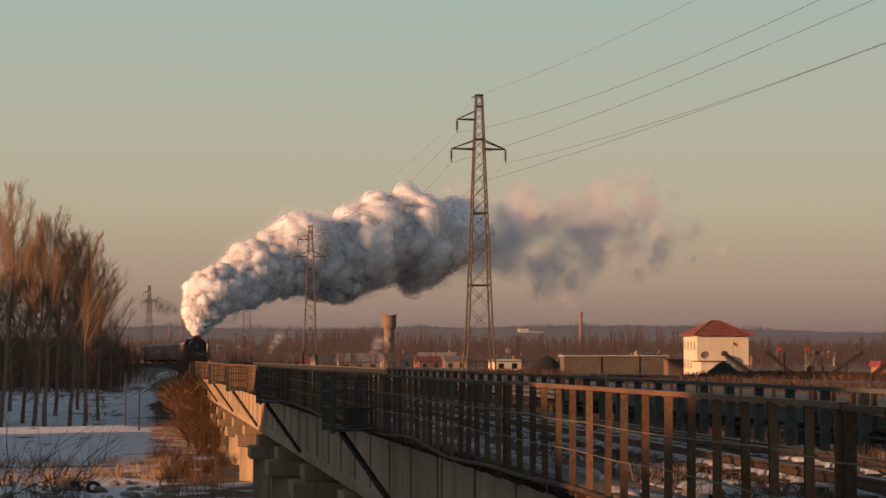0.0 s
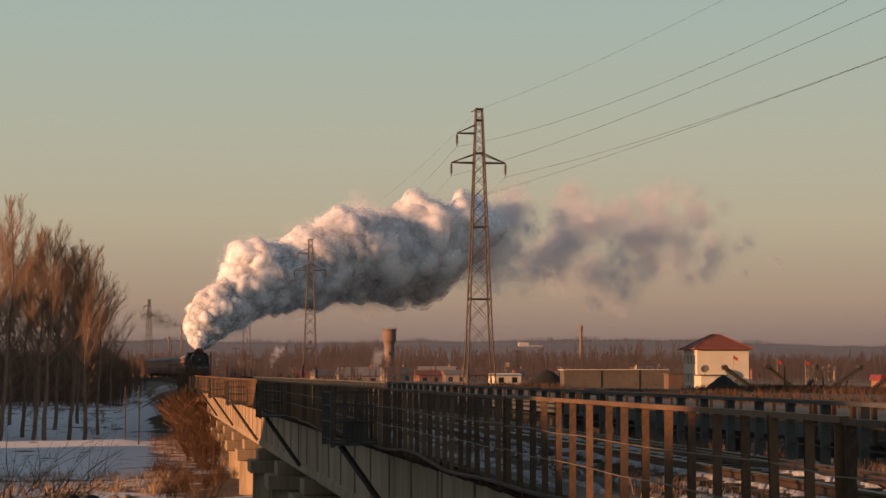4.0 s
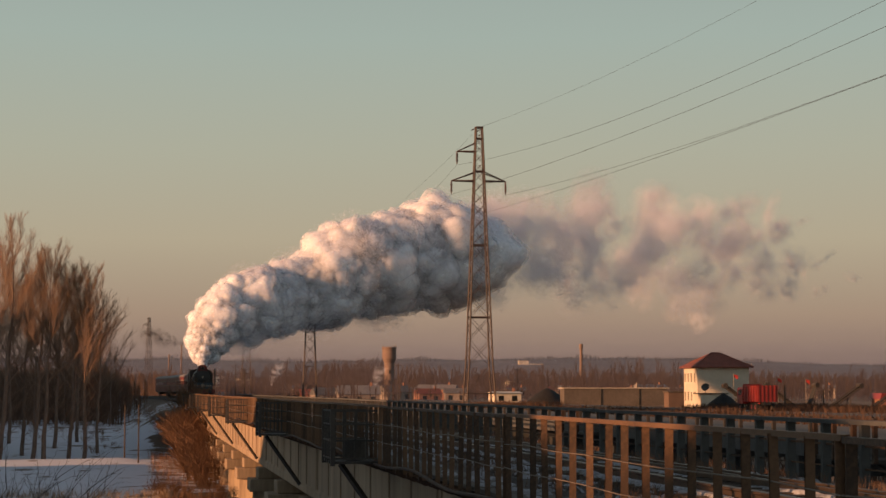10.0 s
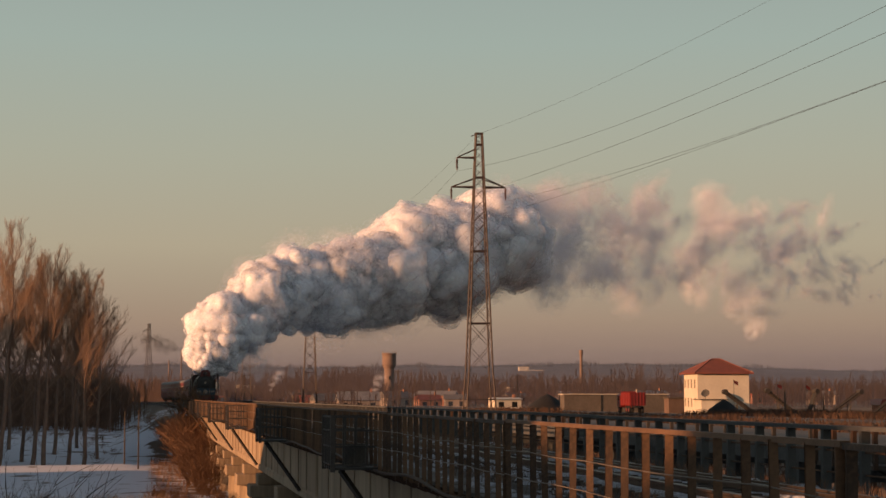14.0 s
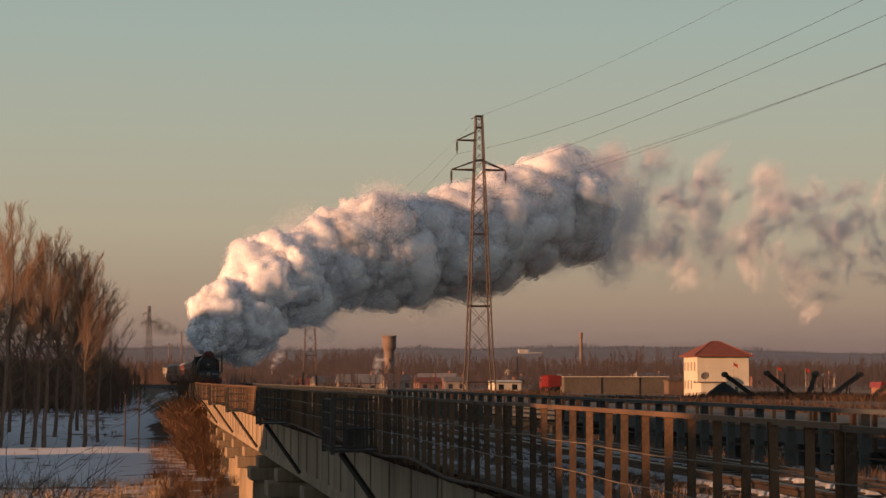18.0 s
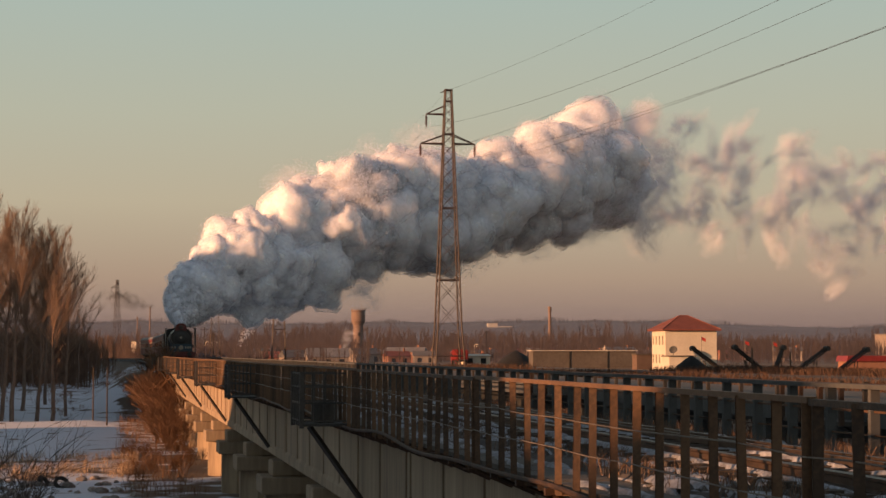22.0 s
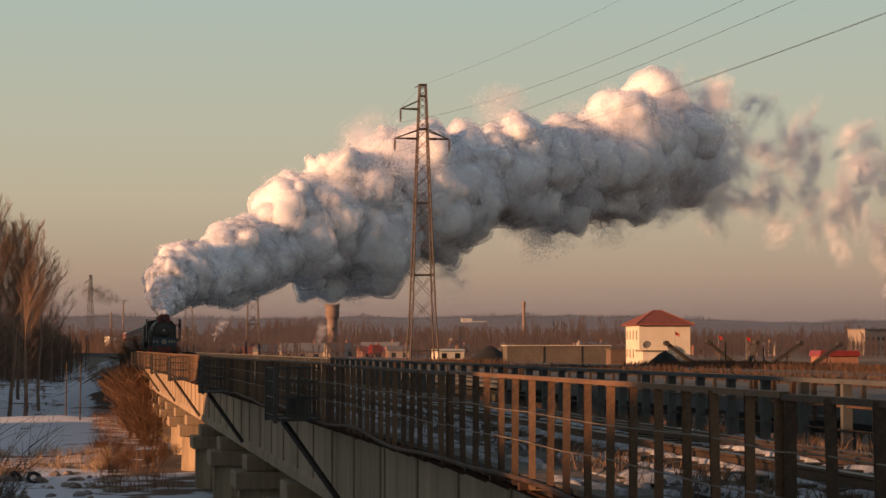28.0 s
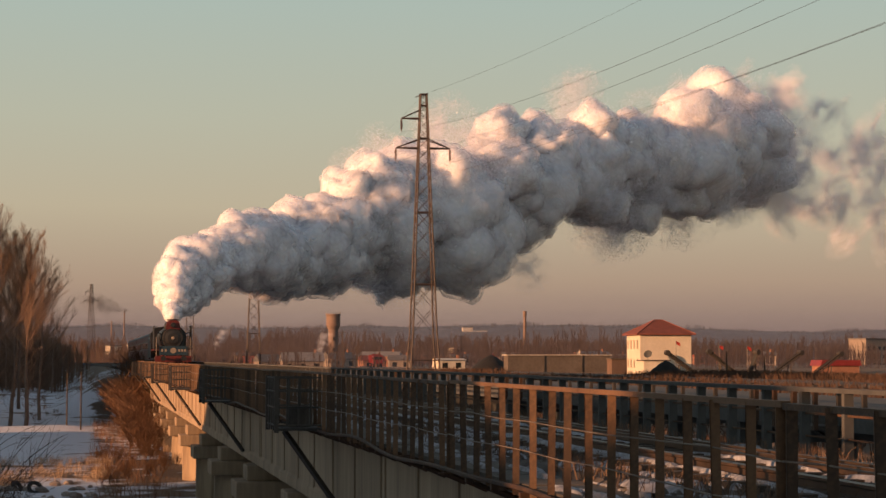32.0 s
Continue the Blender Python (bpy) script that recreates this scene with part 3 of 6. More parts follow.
# ---------------- tracks ----------------
def build_track():
    track = thing("railway_track", "rusty rails on timber sleepers in snow-dusted ballast", "track", kind="structure")
    for s in (-0.7535, 0.7535):
        rail = Shape()
        prof = [(-0.036, 0), (-0.036, -0.03), (-0.009, -0.045), (-0.009, -0.12), (-0.065, -0.14), (0.065, -0.14), (0.009, -0.12), (0.009, -0.045), (0.036, -0.03), (0.036, 0)]
        ys = [-30, 9.4] + [9.4 + 12.3 * i for i in range(1, 27)] + [335 + 8 * i for i in range(24)] + [560, 640, 800]
        n = len(prof)
        for y in ys:
            rail.v += [(track_x(y) + s + px, y, RAIL + pz) for px, pz in prof]
        for a in range(len(ys) - 1):
            for i in range(n):
                j = (i + 1) % n
                rail.f.append((a * n + j, a * n + i, (a + 1) * n + i, (a + 1) * n + j))
        part("rail", rail, "rail", track)
        guard = Shape().box(TRACK_X + s * 0.75 - 0.03, TRACK_X + s * 0.75 + 0.03, 0, BRIDGE_END, RAIL - 0.13, RAIL - 0.02)
        part("guard_rail", guard, "rail", track)
    me = Shape().box(-1.25, 1.25, -0.11, 0.11, -0.29, -0.135).mesh("sleeper", "timber")
    y = 7.0
    while y < 160:
        part("sleeper", me, "", track, m=pose(TRACK_X, y, RAIL, 0, 0, random.uniform(-0.6, 0.6)))
        y += 0.6
    rest = Shape()
    while y < 420:
        rest.box(track_x(y) - 1.25, track_x(y) + 1.25, y - 0.11, y + 0.11, RAIL - 0.29, RAIL - 0.135)
        y += 0.6
    part("sleeper_rows", rest, "timber", track, kind="stuff")
    bed = Shape()
    ys = [-30 + 2 * i for i in range(250)]
    offs = [(-2.4, -0.42), (-2.05, -0.22), (-1.4, -0.20), (0, -0.21), (1.4, -0.20), (2.05, -0.22), (2.4, -0.42)]
    for y in ys:
        wide = 1.0 if JOINTS[0] < y < BRIDGE_END else 1.25
        for dx, dz in offs:
            bed.v.append((track_x(y) + dx * wide, y, RAIL + dz - 0.02 * random.random()))
    n = len(offs)
    bed.f = [(j * n + i, j * n + i + 1, (j + 1) * n + i + 1, (j + 1) * n + i) for j in range(len(ys) - 1) for i in range(n - 1)]
    part("ballast_bed", bed, "ballast", track)
    stones = Shape()
    for _ in range(5200):
        y = 8 + 70 * random.random() ** 1.5
        x = TRACK_X + random.uniform(-2.2, 2.2)
        r = random.uniform(0.02, 0.06)
        p = Vector((x, y, RAIL - 0.21 + r * 0.5))
        k = len(stones.v)
        for q in ((1, 0, -.4), (-.5, .9, -.4), (-.5, -.9, -.4), (0.1, 0, 0.8)):
            stones.v.append(tuple(p + Vector(q) * r * random.uniform(0.7, 1.3)))
        stones.f += [(k, k + 1, k + 3), (k + 1, k + 2, k + 3), (k + 2, k, k + 3)]
    part("loose_ballast", stones, "ballast", track, kind="stuff")
    return track


build_track()


def snow_patch(rng, rx, ry, h):
    s = Shape()
    n, rings = 14, (1.0, 0.7, 0.35)
    wob = [rng.uniform(0.65, 1.2) for _ in range(n)]
    for k, r in enumerate(rings):
        for i in range(n):
            a = 2 * math.pi * i / n
            s.v.append((rx * r * wob[i] * math.cos(a), ry * r * wob[i] * math.sin(a), h * (0, 0.75, 0.95)[k] * rng.uniform(0.8, 1.1) - (0.02 if k == 0 else 0)))
    s.v.append((0, 0, h))
    for k in range(2):
        for i in range(n):
            j = (i + 1) % n
            s.f.append((k * n + i, k * n + j, (k + 1) * n + j, (k + 1) * n + i))
    s.f += [(2 * n + i, 2 * n + (i + 1) % n, 3 * n) for i in range(n)]
    return s


def build_track_snow():
    rng = random.Random(5)
    all_snow = Shape()
    for _ in range(800):
        y = 9 + 150 * rng.random() ** 1.7
        x = TRACK_X + rng.choice((rng.uniform(-2.8, -2.1), rng.uniform(-2.1, -1.0), rng.uniform(-2.1, -1.0), rng.uniform(-0.6, 0.6), rng.uniform(1.0, 2.1)))
        p = snow_patch(rng, rng.uniform(0.08, 0.32), rng.uniform(0.15, 0.9), rng.uniform(0.03, 0.08))
        k = len(all_snow.v)
        all_snow.v += [(a * (0.5 if x < 6.15 else 1) + x, b + y, c + (DECK if x < 6.15 else RAIL - 0.215)) for a, b, c in p.v]
        all_snow.f += [tuple(i + k for i in q) for q in p.f]
    for _ in range(230):
        y = 9 + 120 * rng.random() ** 1.5
        x = TRACK_X + rng.choice((-1.02, -0.9, -0.45, 0.45, 0.92, 1.05)) + rng.uniform(-0.06, 0.06)
        p = snow_patch(rng, rng.uniform(0.05, 0.11), rng.uniform(0.8, 2.6), rng.uniform(0.04, 0.09))
        k = len(all_snow.v)
        all_snow.v += [(a + x, b + y, c + RAIL - 0.16) for a, b, c in p.v]
        all_snow.f += [tuple(i + k for i in q) for q in p.f]
    tagged(new("snow_patches", all_snow.mesh("snow_patches", "dirty_snow", True)), "thin trodden snow lying between the rails", "snow", kind="stuff")


build_track_snow()


def tufts(name, label, mat, spots, height, blades, spread, seed, lean=0.35, width=0.02, category="grass"):
    """Dry stalks in clumps, each stalk a bent tapering blade."""
    rng = random.Random(seed)
    s = Shape()
    for x, y, z in spots:
        for _ in range(blades):
            a = rng.uniform(0, 2 * math.pi)
            r = spread * math.sqrt(rng.random())
            bx, by = x + r * math.cos(a), y + r * math.sin(a)
            h = height * rng.uniform(0.5, 1.15)
            lx, ly = rng.gauss(0, lean) * h, rng.gauss(0, lean) * h
            w, t = width * rng.uniform(0.6, 1.3), rng.uniform(0, math.pi)
            cx, cy = w * math.cos(t), w * math.sin(t)
            k = len(s.v)
            s.v += [(bx - cx, by - cy, z - 0.05), (bx + cx, by + cy, z - 0.05), (bx + lx * 0.4 + cx * .7, by + ly * 0.4 + cy * .7, z + h * 0.6),
                    (bx + lx * 0.4 - cx * .7, by + ly * 0.4 - cy * .7, z + h * 0.6), (bx + lx, by + ly, z + h)]
            s.f += [(k, k + 1, k + 2, k + 3), (k + 3, k + 2, k + 4)]
    return tagged(new(name, s.mesh(name, mat)), label, category, kind="stuff")


def build_grasses():
    rng = random.Random(8)
    tufts("trackside_grass", "dry rust-brown grass between railing and track", "reed_dark",
          [(TRACK_X + rng.choice((rng.uniform(-2.2, -1.3), rng.uniform(1.4, 2.4))), 9 + 60 * rng.random() ** 1.4, RAIL - 0.25) for _ in range(420)], 0.26, 14, 0.22, 1, 0.5, 0.006)
    tufts("reed_bed", "pale dry reeds standing in snow on the flats", "reed",
          [(x, y, rolled(x, y)) for x, y in [(rng.uniform(-34, 1.5), rng.uniform(96, 114)) for _ in range(620)]], 0.58, 18, 0.36, 2, 0.42, 0.010)
    tufts("scrub_grass", "rust-coloured dry weeds along the bridge foot", "scrub",
          [(x, y, rolled(x, y)) for x, y in [(rng.uniform(0.8, 4.6), rng.uniform(84, 200)) for _ in range(240)]], 0.75, 14, 0.6, 3, 0.45, 0.011)
    tufts("terrace_reeds", "brown reed belt along the far terrace edge", "terrace_reed",
          [(x, y, rolled(x, y)) for x, y in [(rng.uniform(38, 68.5), rng.uniform(70, 330)) for _ in range(2600)] + [(rng.uniform(78, 140), rng.uniform(150, 245)) for _ in range(1500)] + [(rng.uniform(76, 150), rng.uniform(222, 243)) for _ in range(900)]], 0.95, 10, 1.5, 4, 0.3, 0.045)


build_grasses()


# ---------------- second bridge beyond the line ----------------
def build_second_bridge():
    b = thing("second_bridge", "grey concrete road bridge deck with railing beside the railway", "bridge", kind="structure")
    x = 20.0
    for k in range(13):
        y = 6 + 15.5 * k
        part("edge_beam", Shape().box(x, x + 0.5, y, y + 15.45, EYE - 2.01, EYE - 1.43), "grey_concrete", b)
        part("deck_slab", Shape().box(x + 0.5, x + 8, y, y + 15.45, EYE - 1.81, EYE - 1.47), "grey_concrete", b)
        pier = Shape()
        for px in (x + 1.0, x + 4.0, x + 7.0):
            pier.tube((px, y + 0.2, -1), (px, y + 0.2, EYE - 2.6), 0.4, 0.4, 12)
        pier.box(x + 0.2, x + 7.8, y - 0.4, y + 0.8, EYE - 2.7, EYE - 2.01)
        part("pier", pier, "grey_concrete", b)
    fence = thing("road_bridge_railing", "concrete post railing with reddish rails on the road bridge", "fence")
    me = Shape().box(-0.06, 0.06, -0.06, 0.06, 0, 0.64).mesh("post", "rust_dark")
    y = 6.4
    while y < 200:
        part("post", me, "", fence, m=pose(x + 0.25, y, EYE - 1.43))
        y += 1.6
    for h in (0.5,):
        for k in range(13):
            part("rail", Shape().box(x + 0.21, x + 0.29, 6 + 15.5 * k, 21.4 + 15.5 * k, EYE - 1.43 + h, EYE - 1.43 + h + 0.09), "rust", fence)


build_second_bridge()


def build_shelter(y):
    """A dark plated refuge on the road bridge's edge."""
    sh = thing("bridge_refuge", "open railed refuge with rusty top plates on the road bridge edge", "platform", pose(19.2, y, EYE - 1.85), "refuges of the road bridge")
    part("floor_plate", Shape().box(0, 0.8, 0, 4.2, -0.12, 0), "rust_dark", sh)
    for k in range(4):
        part("post", Shape().box(-0.06, 0.06, 1.4 * k - 0.06, 1.4 * k + 0.06, -0.1, 1.0), "rust", sh)
    for k in range(3):
        part("side_rail", Shape().box(-0.02, 0.02, 1.4 * k + 0.06, 1.4 * k + 1.34, 0.45, 0.52), "rust_dark", sh)
        part("top_plate", Shape().box(-0.10, 0.10, 1.4 * k + 0.02, 1.4 * k + 1.38, 0.96, 1.04), "rust", sh)
    for k in (0.3, 3.9):
        part("strut", Shape().bar((0.1, k, -0.1), (0.8, k, -0.55), 0.09), "rust_dark", sh)
    return sh


shelter = build_shelter(44.0)
for y in (75.0, 106.0, 137.0):
    copy_thing(shelter, pose(19.2, y, EYE - 1.85))


# ---------------- pylons and wires ----------------
TOWER_H = 29.3


def build_tower():
    tw = thing("pylon", "rusty lattice steel pylon with three arms and brown insulators", "pylon", None, "pylons of the power line")

    def half(z):
        return 1.35 * (1 - z / TOWER_H) + 0.27 * (z / TOWER_H) if z > 6 else 1.22 + 0.02 * (6 - z)
    levels = [-1.5, 3.2, 6.0, 8.4, 10.6, 12.6, 14.4, 16.0, 17.5, 18.9, 20.2, 21.4, 22.5, 23.5, 24.5, 25.4, 26.2, 27.0, 27.7, 28.3, 28.8, TOWER_H]
    for sx in (-1, 1):
        for sy in (-1, 1):
            leg = Shape()
            for a, b in zip(levels, levels[1:]):
                leg.bar((sx * half(a), sy * half(a), a), (sx * half(b), sy * half(b), b), 0.10)
            part("leg", leg, "tower_steel", tw)
    for i, (a, b) in enumerate(zip(levels, levels[1:])):
        lat = Shape()
        ha, hb = half(a), half(b)
        for s in (-1, 1):
            for p, q in (((-ha, s * ha, a), (hb, s * hb, b)), ((ha, s * ha, a), (-hb, s * hb, b)), ((s * ha, -ha, a), (s * hb, hb, b)), ((s * ha, ha, a), (s * hb, -hb, b))):
                lat.bar(p, q, 0.032)
        if i in (1, 4, 8, 14, 18):
            for s in (-1, 1):
                lat.bar((-hb, s * hb, b), (hb, s * hb, b), 0.08)
                lat.bar((s * hb, -hb, b), (s * hb, hb, b), 0.08)
        part("lattice", lat, "tower_steel", tw)
    ends = []
    for side, z, ln in ((-1, 27.15, 1.95), (-1, 24.55, 2.45), (1, 24.55, 2.35)):
        arm = Shape()
        tip = (side * ln, 0, z)
        for sy in (-1, 1):
            arm.bar((side * half(z), sy * half(z), z), tip, 0.09)
            arm.bar((side * half(z), sy * half(z), z + 0.75), tip, 0.07)
        part("crossarm", arm, "tower_steel", tw)
        ins = Shape()
        ins.lathe([(0.05, 0), (0.05, -0.15)] + [(r, -0.15 - 0.09 * k - d) for k in range(9) for r, d in ((0.05, 0), (0.14, 0.04), (0.05, 0.08))] + [(0.04, -1.15)], 8, side * ln, 0, z)
        part("insulator", ins, "porcelain", tw, "brown porcelain insulator string")
        ends.append(Vector((side * ln, 0, z - 1.2)))
    cap = Shape()
    cap.box(-0.35, 0.35, -0.35, 0.35, TOWER_H - 0.05, TOWER_H + 0.05)
    cap.bar((0, 0, TOWER_H), (-0.7, 0, TOWER_H - 0.25), 0.06)
    part("peak", cap, "tower_steel", tw)
    return tw, ends


TOWERS = [(36.0, 22.0), (28.7, 149.0), (24.9, 266.0), (22.0, 384.0)]
tower, arm_ends = build_tower()


def line_turn():
    return -2.0


FEET = [rolled(*TOWERS[0]) - 0.3, rolled(*TOWERS[1]) + 0.4, -2.2, -1.2]
STANDS = [pose(px, py, z, 0, 0, line_turn()) for (px, py), z in zip(TOWERS, FEET)]
tower.matrix_world = STANDS[1]
for k in (0, 2, 3):
    copy_thing(tower, STANDS[k])
far_tower = copy_thing(tower, pose(1.2, 520, -1.2, 0, 0, 25))
far_tower2 = copy_thing(tower, pose(-60, 640, -1.2, 0, 0, 25))


def build_wires():
    tips = [*arm_ends, Vector((0.0, 0, TOWER_H)), Vector((-0.35, 0, 21.5)), ]
    for stand, (ma, mb) in enumerate(zip(STANDS, STANDS[1:])):
        for k, tip in enumerate(tips):
            a, b = ma @ tip, mb @ tip
            sag = ((2.6, 1.3, 1.5, 1.8, 0.7) if stand == 0 else (2.6, 3.0, 3.2, 1.8, 3.2))[k]
            n = 28
            pts = [a.lerp(b, i / n) - Vector((0, 0, 4 * sag * (i / n) * (1 - i / n))) for i in range(n + 1)]
            w = Shape().path(pts, 0.011 if k != 3 else 0.008, 4)
            solid("overhead_wire", w, "wire", "thin sagging power line wire between pylons", "wire", group="wires of the power line")


build_wires()


# ---------------- house and yard on the terrace ----------------
def build_house():
    gx, gy = 96.2, 296.0
    base = ground_z(gx, gy) + 0.13
    h = thing("house", "two-storey white house with a red hipped roof", "house", pose(gx, gy, base, 0, 0, -4))
    W, D, H = 9.3, 10.0, 7.0
    wall = Shape()
    wall.box(0, W, 0, 0.3, -0.8, H)
    wall.box(0, W, D - 0.3, D, -0.8, H)
    wall.box(W - 0.3, W, 0.3, D - 0.3, 0, H)
    # window side with real openings
    ys = [0.3, 1.5, 2.7, 3.9, 5.1, 6.3, 7.5, 8.6, 9.7]
    zs = [-0.8, 1.0, 2.6, 4.3, 5.9, H]
    for i, (a, b) in enumerate(zip(ys, ys[1:])):
        for j, (c, d) in enumerate(zip(zs, zs[1:])):
            if i % 2 == 1 and j in (1, 3):
                continue
            wall.box(0, 0.3, a, b, c, d)
    part("wall", wall, "white_wall", h)
    for i in (1, 3, 5, 7):
        for j in (1, 3):
            win = part("window", Shape().box(0.12, 0.15, ys[i], ys[i + 1], zs[j], zs[j + 1]), "glass", h)
            fr = Shape()
            fr.box(0.06, 0.12, ys[i], ys[i] + 0.06, zs[j], zs[j + 1])
            fr.box(0.06, 0.12, ys[i + 1] - 0.06, ys[i + 1], zs[j], zs[j + 1])
            fr.box(0.06, 0.12, (ys[i] + ys[i + 1]) / 2 - 0.03, (ys[i] + ys[i + 1]) / 2 + 0.03, zs[j], zs[j + 1])
            part("window_frame", fr, "white_wall", win)
    roof = Shape()
    e, rh = 0.7, 2.6
    roof.v = [(-e, -e, H), (W + e, -e, H), (W + e, D + e, H), (-e, D + e, H), (3.9, D / 2, H + rh), (W - 3.9, D / 2, H + rh),
              (-e, -e, H - 0.18), (W + e, -e, H - 0.18), (W + e, D + e, H - 0.18), (-e, D + e, H - 0.18)]
    roof.f = [(0, 1, 5, 4), (1, 2, 5), (2, 3, 4, 5), (3, 0, 4), (6, 9, 8, 7), (0, 6, 7, 1), (1, 7, 8, 2), (2, 8, 9, 3), (3, 9, 6, 0)]
    rf = part("roof", roof, "red_roof", h)
    ridge = Shape()
    for a, b in ((0, 4), (1, 5), (2, 5), (3, 4), (4, 5)):
        ridge.tube(roof.v[a], roof.v[b], 0.09, None, 6)
    part("ridge_tiles", ridge, "red_roof", rf)
    annex = Shape().box(-0.6, 4.0, -5.0, -0.05, -0.8, 2.2)
    part("annex", annex, "white_wall", h)
    part("annex_roof", Shape().box(-0.8, 4.2, -5.2, -0.02, 2.2, 2.4), "old_concrete", h)
    dish = Shape().lathe([(0.03, 0), (0.35, 0.05), (0.6, 0.15), (0.75, 0.27), (0.72, 0.28), (0.35, 0.08), (0.01, 0.03)], 18)
    part("satellite_dish", dish, "grey_concrete", h, "grey satellite dish on the annex roof", m=pose(0.9, -2.2, 3.3, 60, 0, -30))
    part("dish_stand", Shape().tube((0.9, -2.0, 2.3), (0.9, -2.0, 3.4), 0.06), "steel", h)
    return h


build_house()


def build_shed():
    s = thing("long_shed", "long low plastered warehouse with a pale flat roof edge", "warehouse")
    x0, x1, y0 = sight(998, 335), sight(1180, 335), 335.0
    z0, z1 = 3.0, 7.15
    part("wall", Shape().box(x0, x1, y0, y0 + 3.5, z0, z1), "shed_wall", s)
    part("roof", Shape().box(x0 - 0.3, x1 + 0.3, y0 - 0.3, y0 + 3.8, z1, z1 + 0.16), "coach_cream", s)
    for k in (0.35, 0.72):
        part("downpipe", Shape().tube((x0 + (x1 - x0) * k, y0 - 0.1, z0), (x0 + (x1 - x0) * k, y0 - 0.1, z1), 0.07), "rust_dark", s)
    low = thing("brick_outhouse", "small flat plastered outhouse at the end of the warehouse", "outhouse")
    part("wall", Shape().box(sight(1182, 320), sight(1214, 320), 320, 323, 3.0, 6.4), "brown_wall", low)
    part("roof", Shape().box(sight(1182, 320) - 0.2, sight(1214, 320) + 0.2, 319.8, 323.2, 6.4, 6.6), "old_concrete", low)
    for px, py in ((sight(1126, 338), 338),):
        solid("stove_chimney", Shape().tube((px, py, 7.3), (px, py, 8.3), 0.2), "steel", "thin stove pipe on the warehouse roof", "chimney")


build_shed()


def heap(name, x, y, r, h, mat, label, seed):
    rng = random.Random(seed)
    s = Shape()
    n, rings = 30, 9
    for k in range(rings):
        q = 1 - k / rings
        for i in range(n):
            a = 2 * math.pi * i / n
            w = 1 + 0.10 * noise.noise(Vector((math.cos(a) * 2, math.sin(a) * 2, seed + k * 0.4)))
            s.v.append((r * q * w * math.cos(a), r * q * w * math.sin(a), h * (1 - q ** 1.3) + rng.uniform(-0.05, 0.05) - 0.1))
    s.v.append((0, 0, h))
    for k in range(rings - 1):
        s.f += [(k * n + i, k * n + (i + 1) % n, (k + 1) * n + (i + 1) % n, (k + 1) * n + i) for i in range(n)]
    s.f += [((rings - 1) * n + i, (rings - 1) * n + (i + 1) % n, rings * n) for i in range(n)]
    return solid(name, s, mat, label, "heap", pose(x, y, rolled(x, y)), smooth=True)


heap("coal_heap", sight(1279, 246), 246, 3.1, 2.25, "coal", "black coal heap in the yard before the house", 3)
heap("coal_heap", sight(968, 352), 352, 5.5, 3.8, "coal", "dark coal heap beside the warehouse end", 4)


def conveyor(x, y, z, ln, rise, turn, label="rusty coal conveyor boom on wheels rising from the yard"):
    c = thing("conveyor", label, "conveyor", pose(x, y, z, 0, 0, turn), "coal conveyors in the yard")
    s = Shape()
    for sx in (-0.45, 0.45):
        s.bar((0, sx, 0.5), (ln, sx, rise), 0.16)
        s.bar((0, sx, 1.0), (ln, sx, rise + 0.45), 0.10)
        for k in range(9):
            a, b = k / 9, (k + 1) / 9
            s.bar((ln * a, sx, 0.5 + (rise - 0.5) * a), (ln * b, sx, 1.0 + (rise - 0.55) * b), 0.07)
    part("boom", s, "rust_dark", c)
    part("belt", Shape().box(-0.4, 0.4, 0, math.hypot(ln, rise), 0.05, 0.15, pose(0, 0, 0.7, 0, 0, -90) @ pose(0, 0, 0, math.degrees(math.atan2(rise - 0.5, ln)))), "rubber", c)
    leg = Shape()
    leg.bar((ln * 0.55, -0.6, 0), (ln * 0.6, -0.4, rise * 0.55), 0.14)
    leg.bar((ln * 0.55, 0.6, 0), (ln * 0.6, 0.4, rise * 0.55), 0.14)
    part("leg", leg, "rust_dark", c)
    head = Shape().tube((ln, -0.6, rise + 0.2), (ln, 0.6, rise + 0.2), 0.42, None, 12)
    part("drum", head, "rust_dark", c)
    return c


conveyor(sight(1332, 262), 262, 3.4, 4.6, 3.9, 175)
conveyor(sight(1403, 262), 262, 3.5, 4.3, 4.0, 175)
conveyor(sight(1428, 268), 268, 3.5, 1.4, 3.9, 10, "stubby dark coal loader beside the conveyor")
conveyor(sight(1470, 264), 264, 3.5, 5.0, 3.8, 6)
conveyor(sight(1545, 260), 260, 3.5, 4.5, 3.6, 6)
red_store = thing("red_roofed_store", "long low store with a red sheet roof in the coal yard", "store", pose(sight(1582, 290), 290, 3.6))
part("wall", Shape().box(-3.6, 3.6, -2, 2, 0, 1.7), "brick", red_store)
part("roof", Shape().prism([(-3.9, 1.7), (3.9, 1.7), (3.6, 2.7), (-3.6, 2.7)], -2.4, 2.4), "truck_red", red_store)


def flagpole(x, y, top):
    z = rolled(x, y)
    f = thing("flagpole", "thin pole with a small red flag", "flag", pose(x, y, z))
    part("pole", Shape().tube((0, 0, 0), (0, 0, top - z), 0.06, 0.04), "steel", f)
    cl = Shape()
    for i in range(5):
        cl.box(0.15 * i, 0.15 * i + 0.15, 0.05 * math.sin(i), 0.05 * math.sin(i) + 0.02, top - z - 0.6 - 0.09 * i, top - z - 0.1 - 0.07 * i)
    part("cloth", cl, "flag", f)


flagpole(sight(1297, 280), 280, 9.6)
flagpole(sight(1374, 285), 285, 9.0)
flagpole(sight(1424, 285), 285, 8.8)


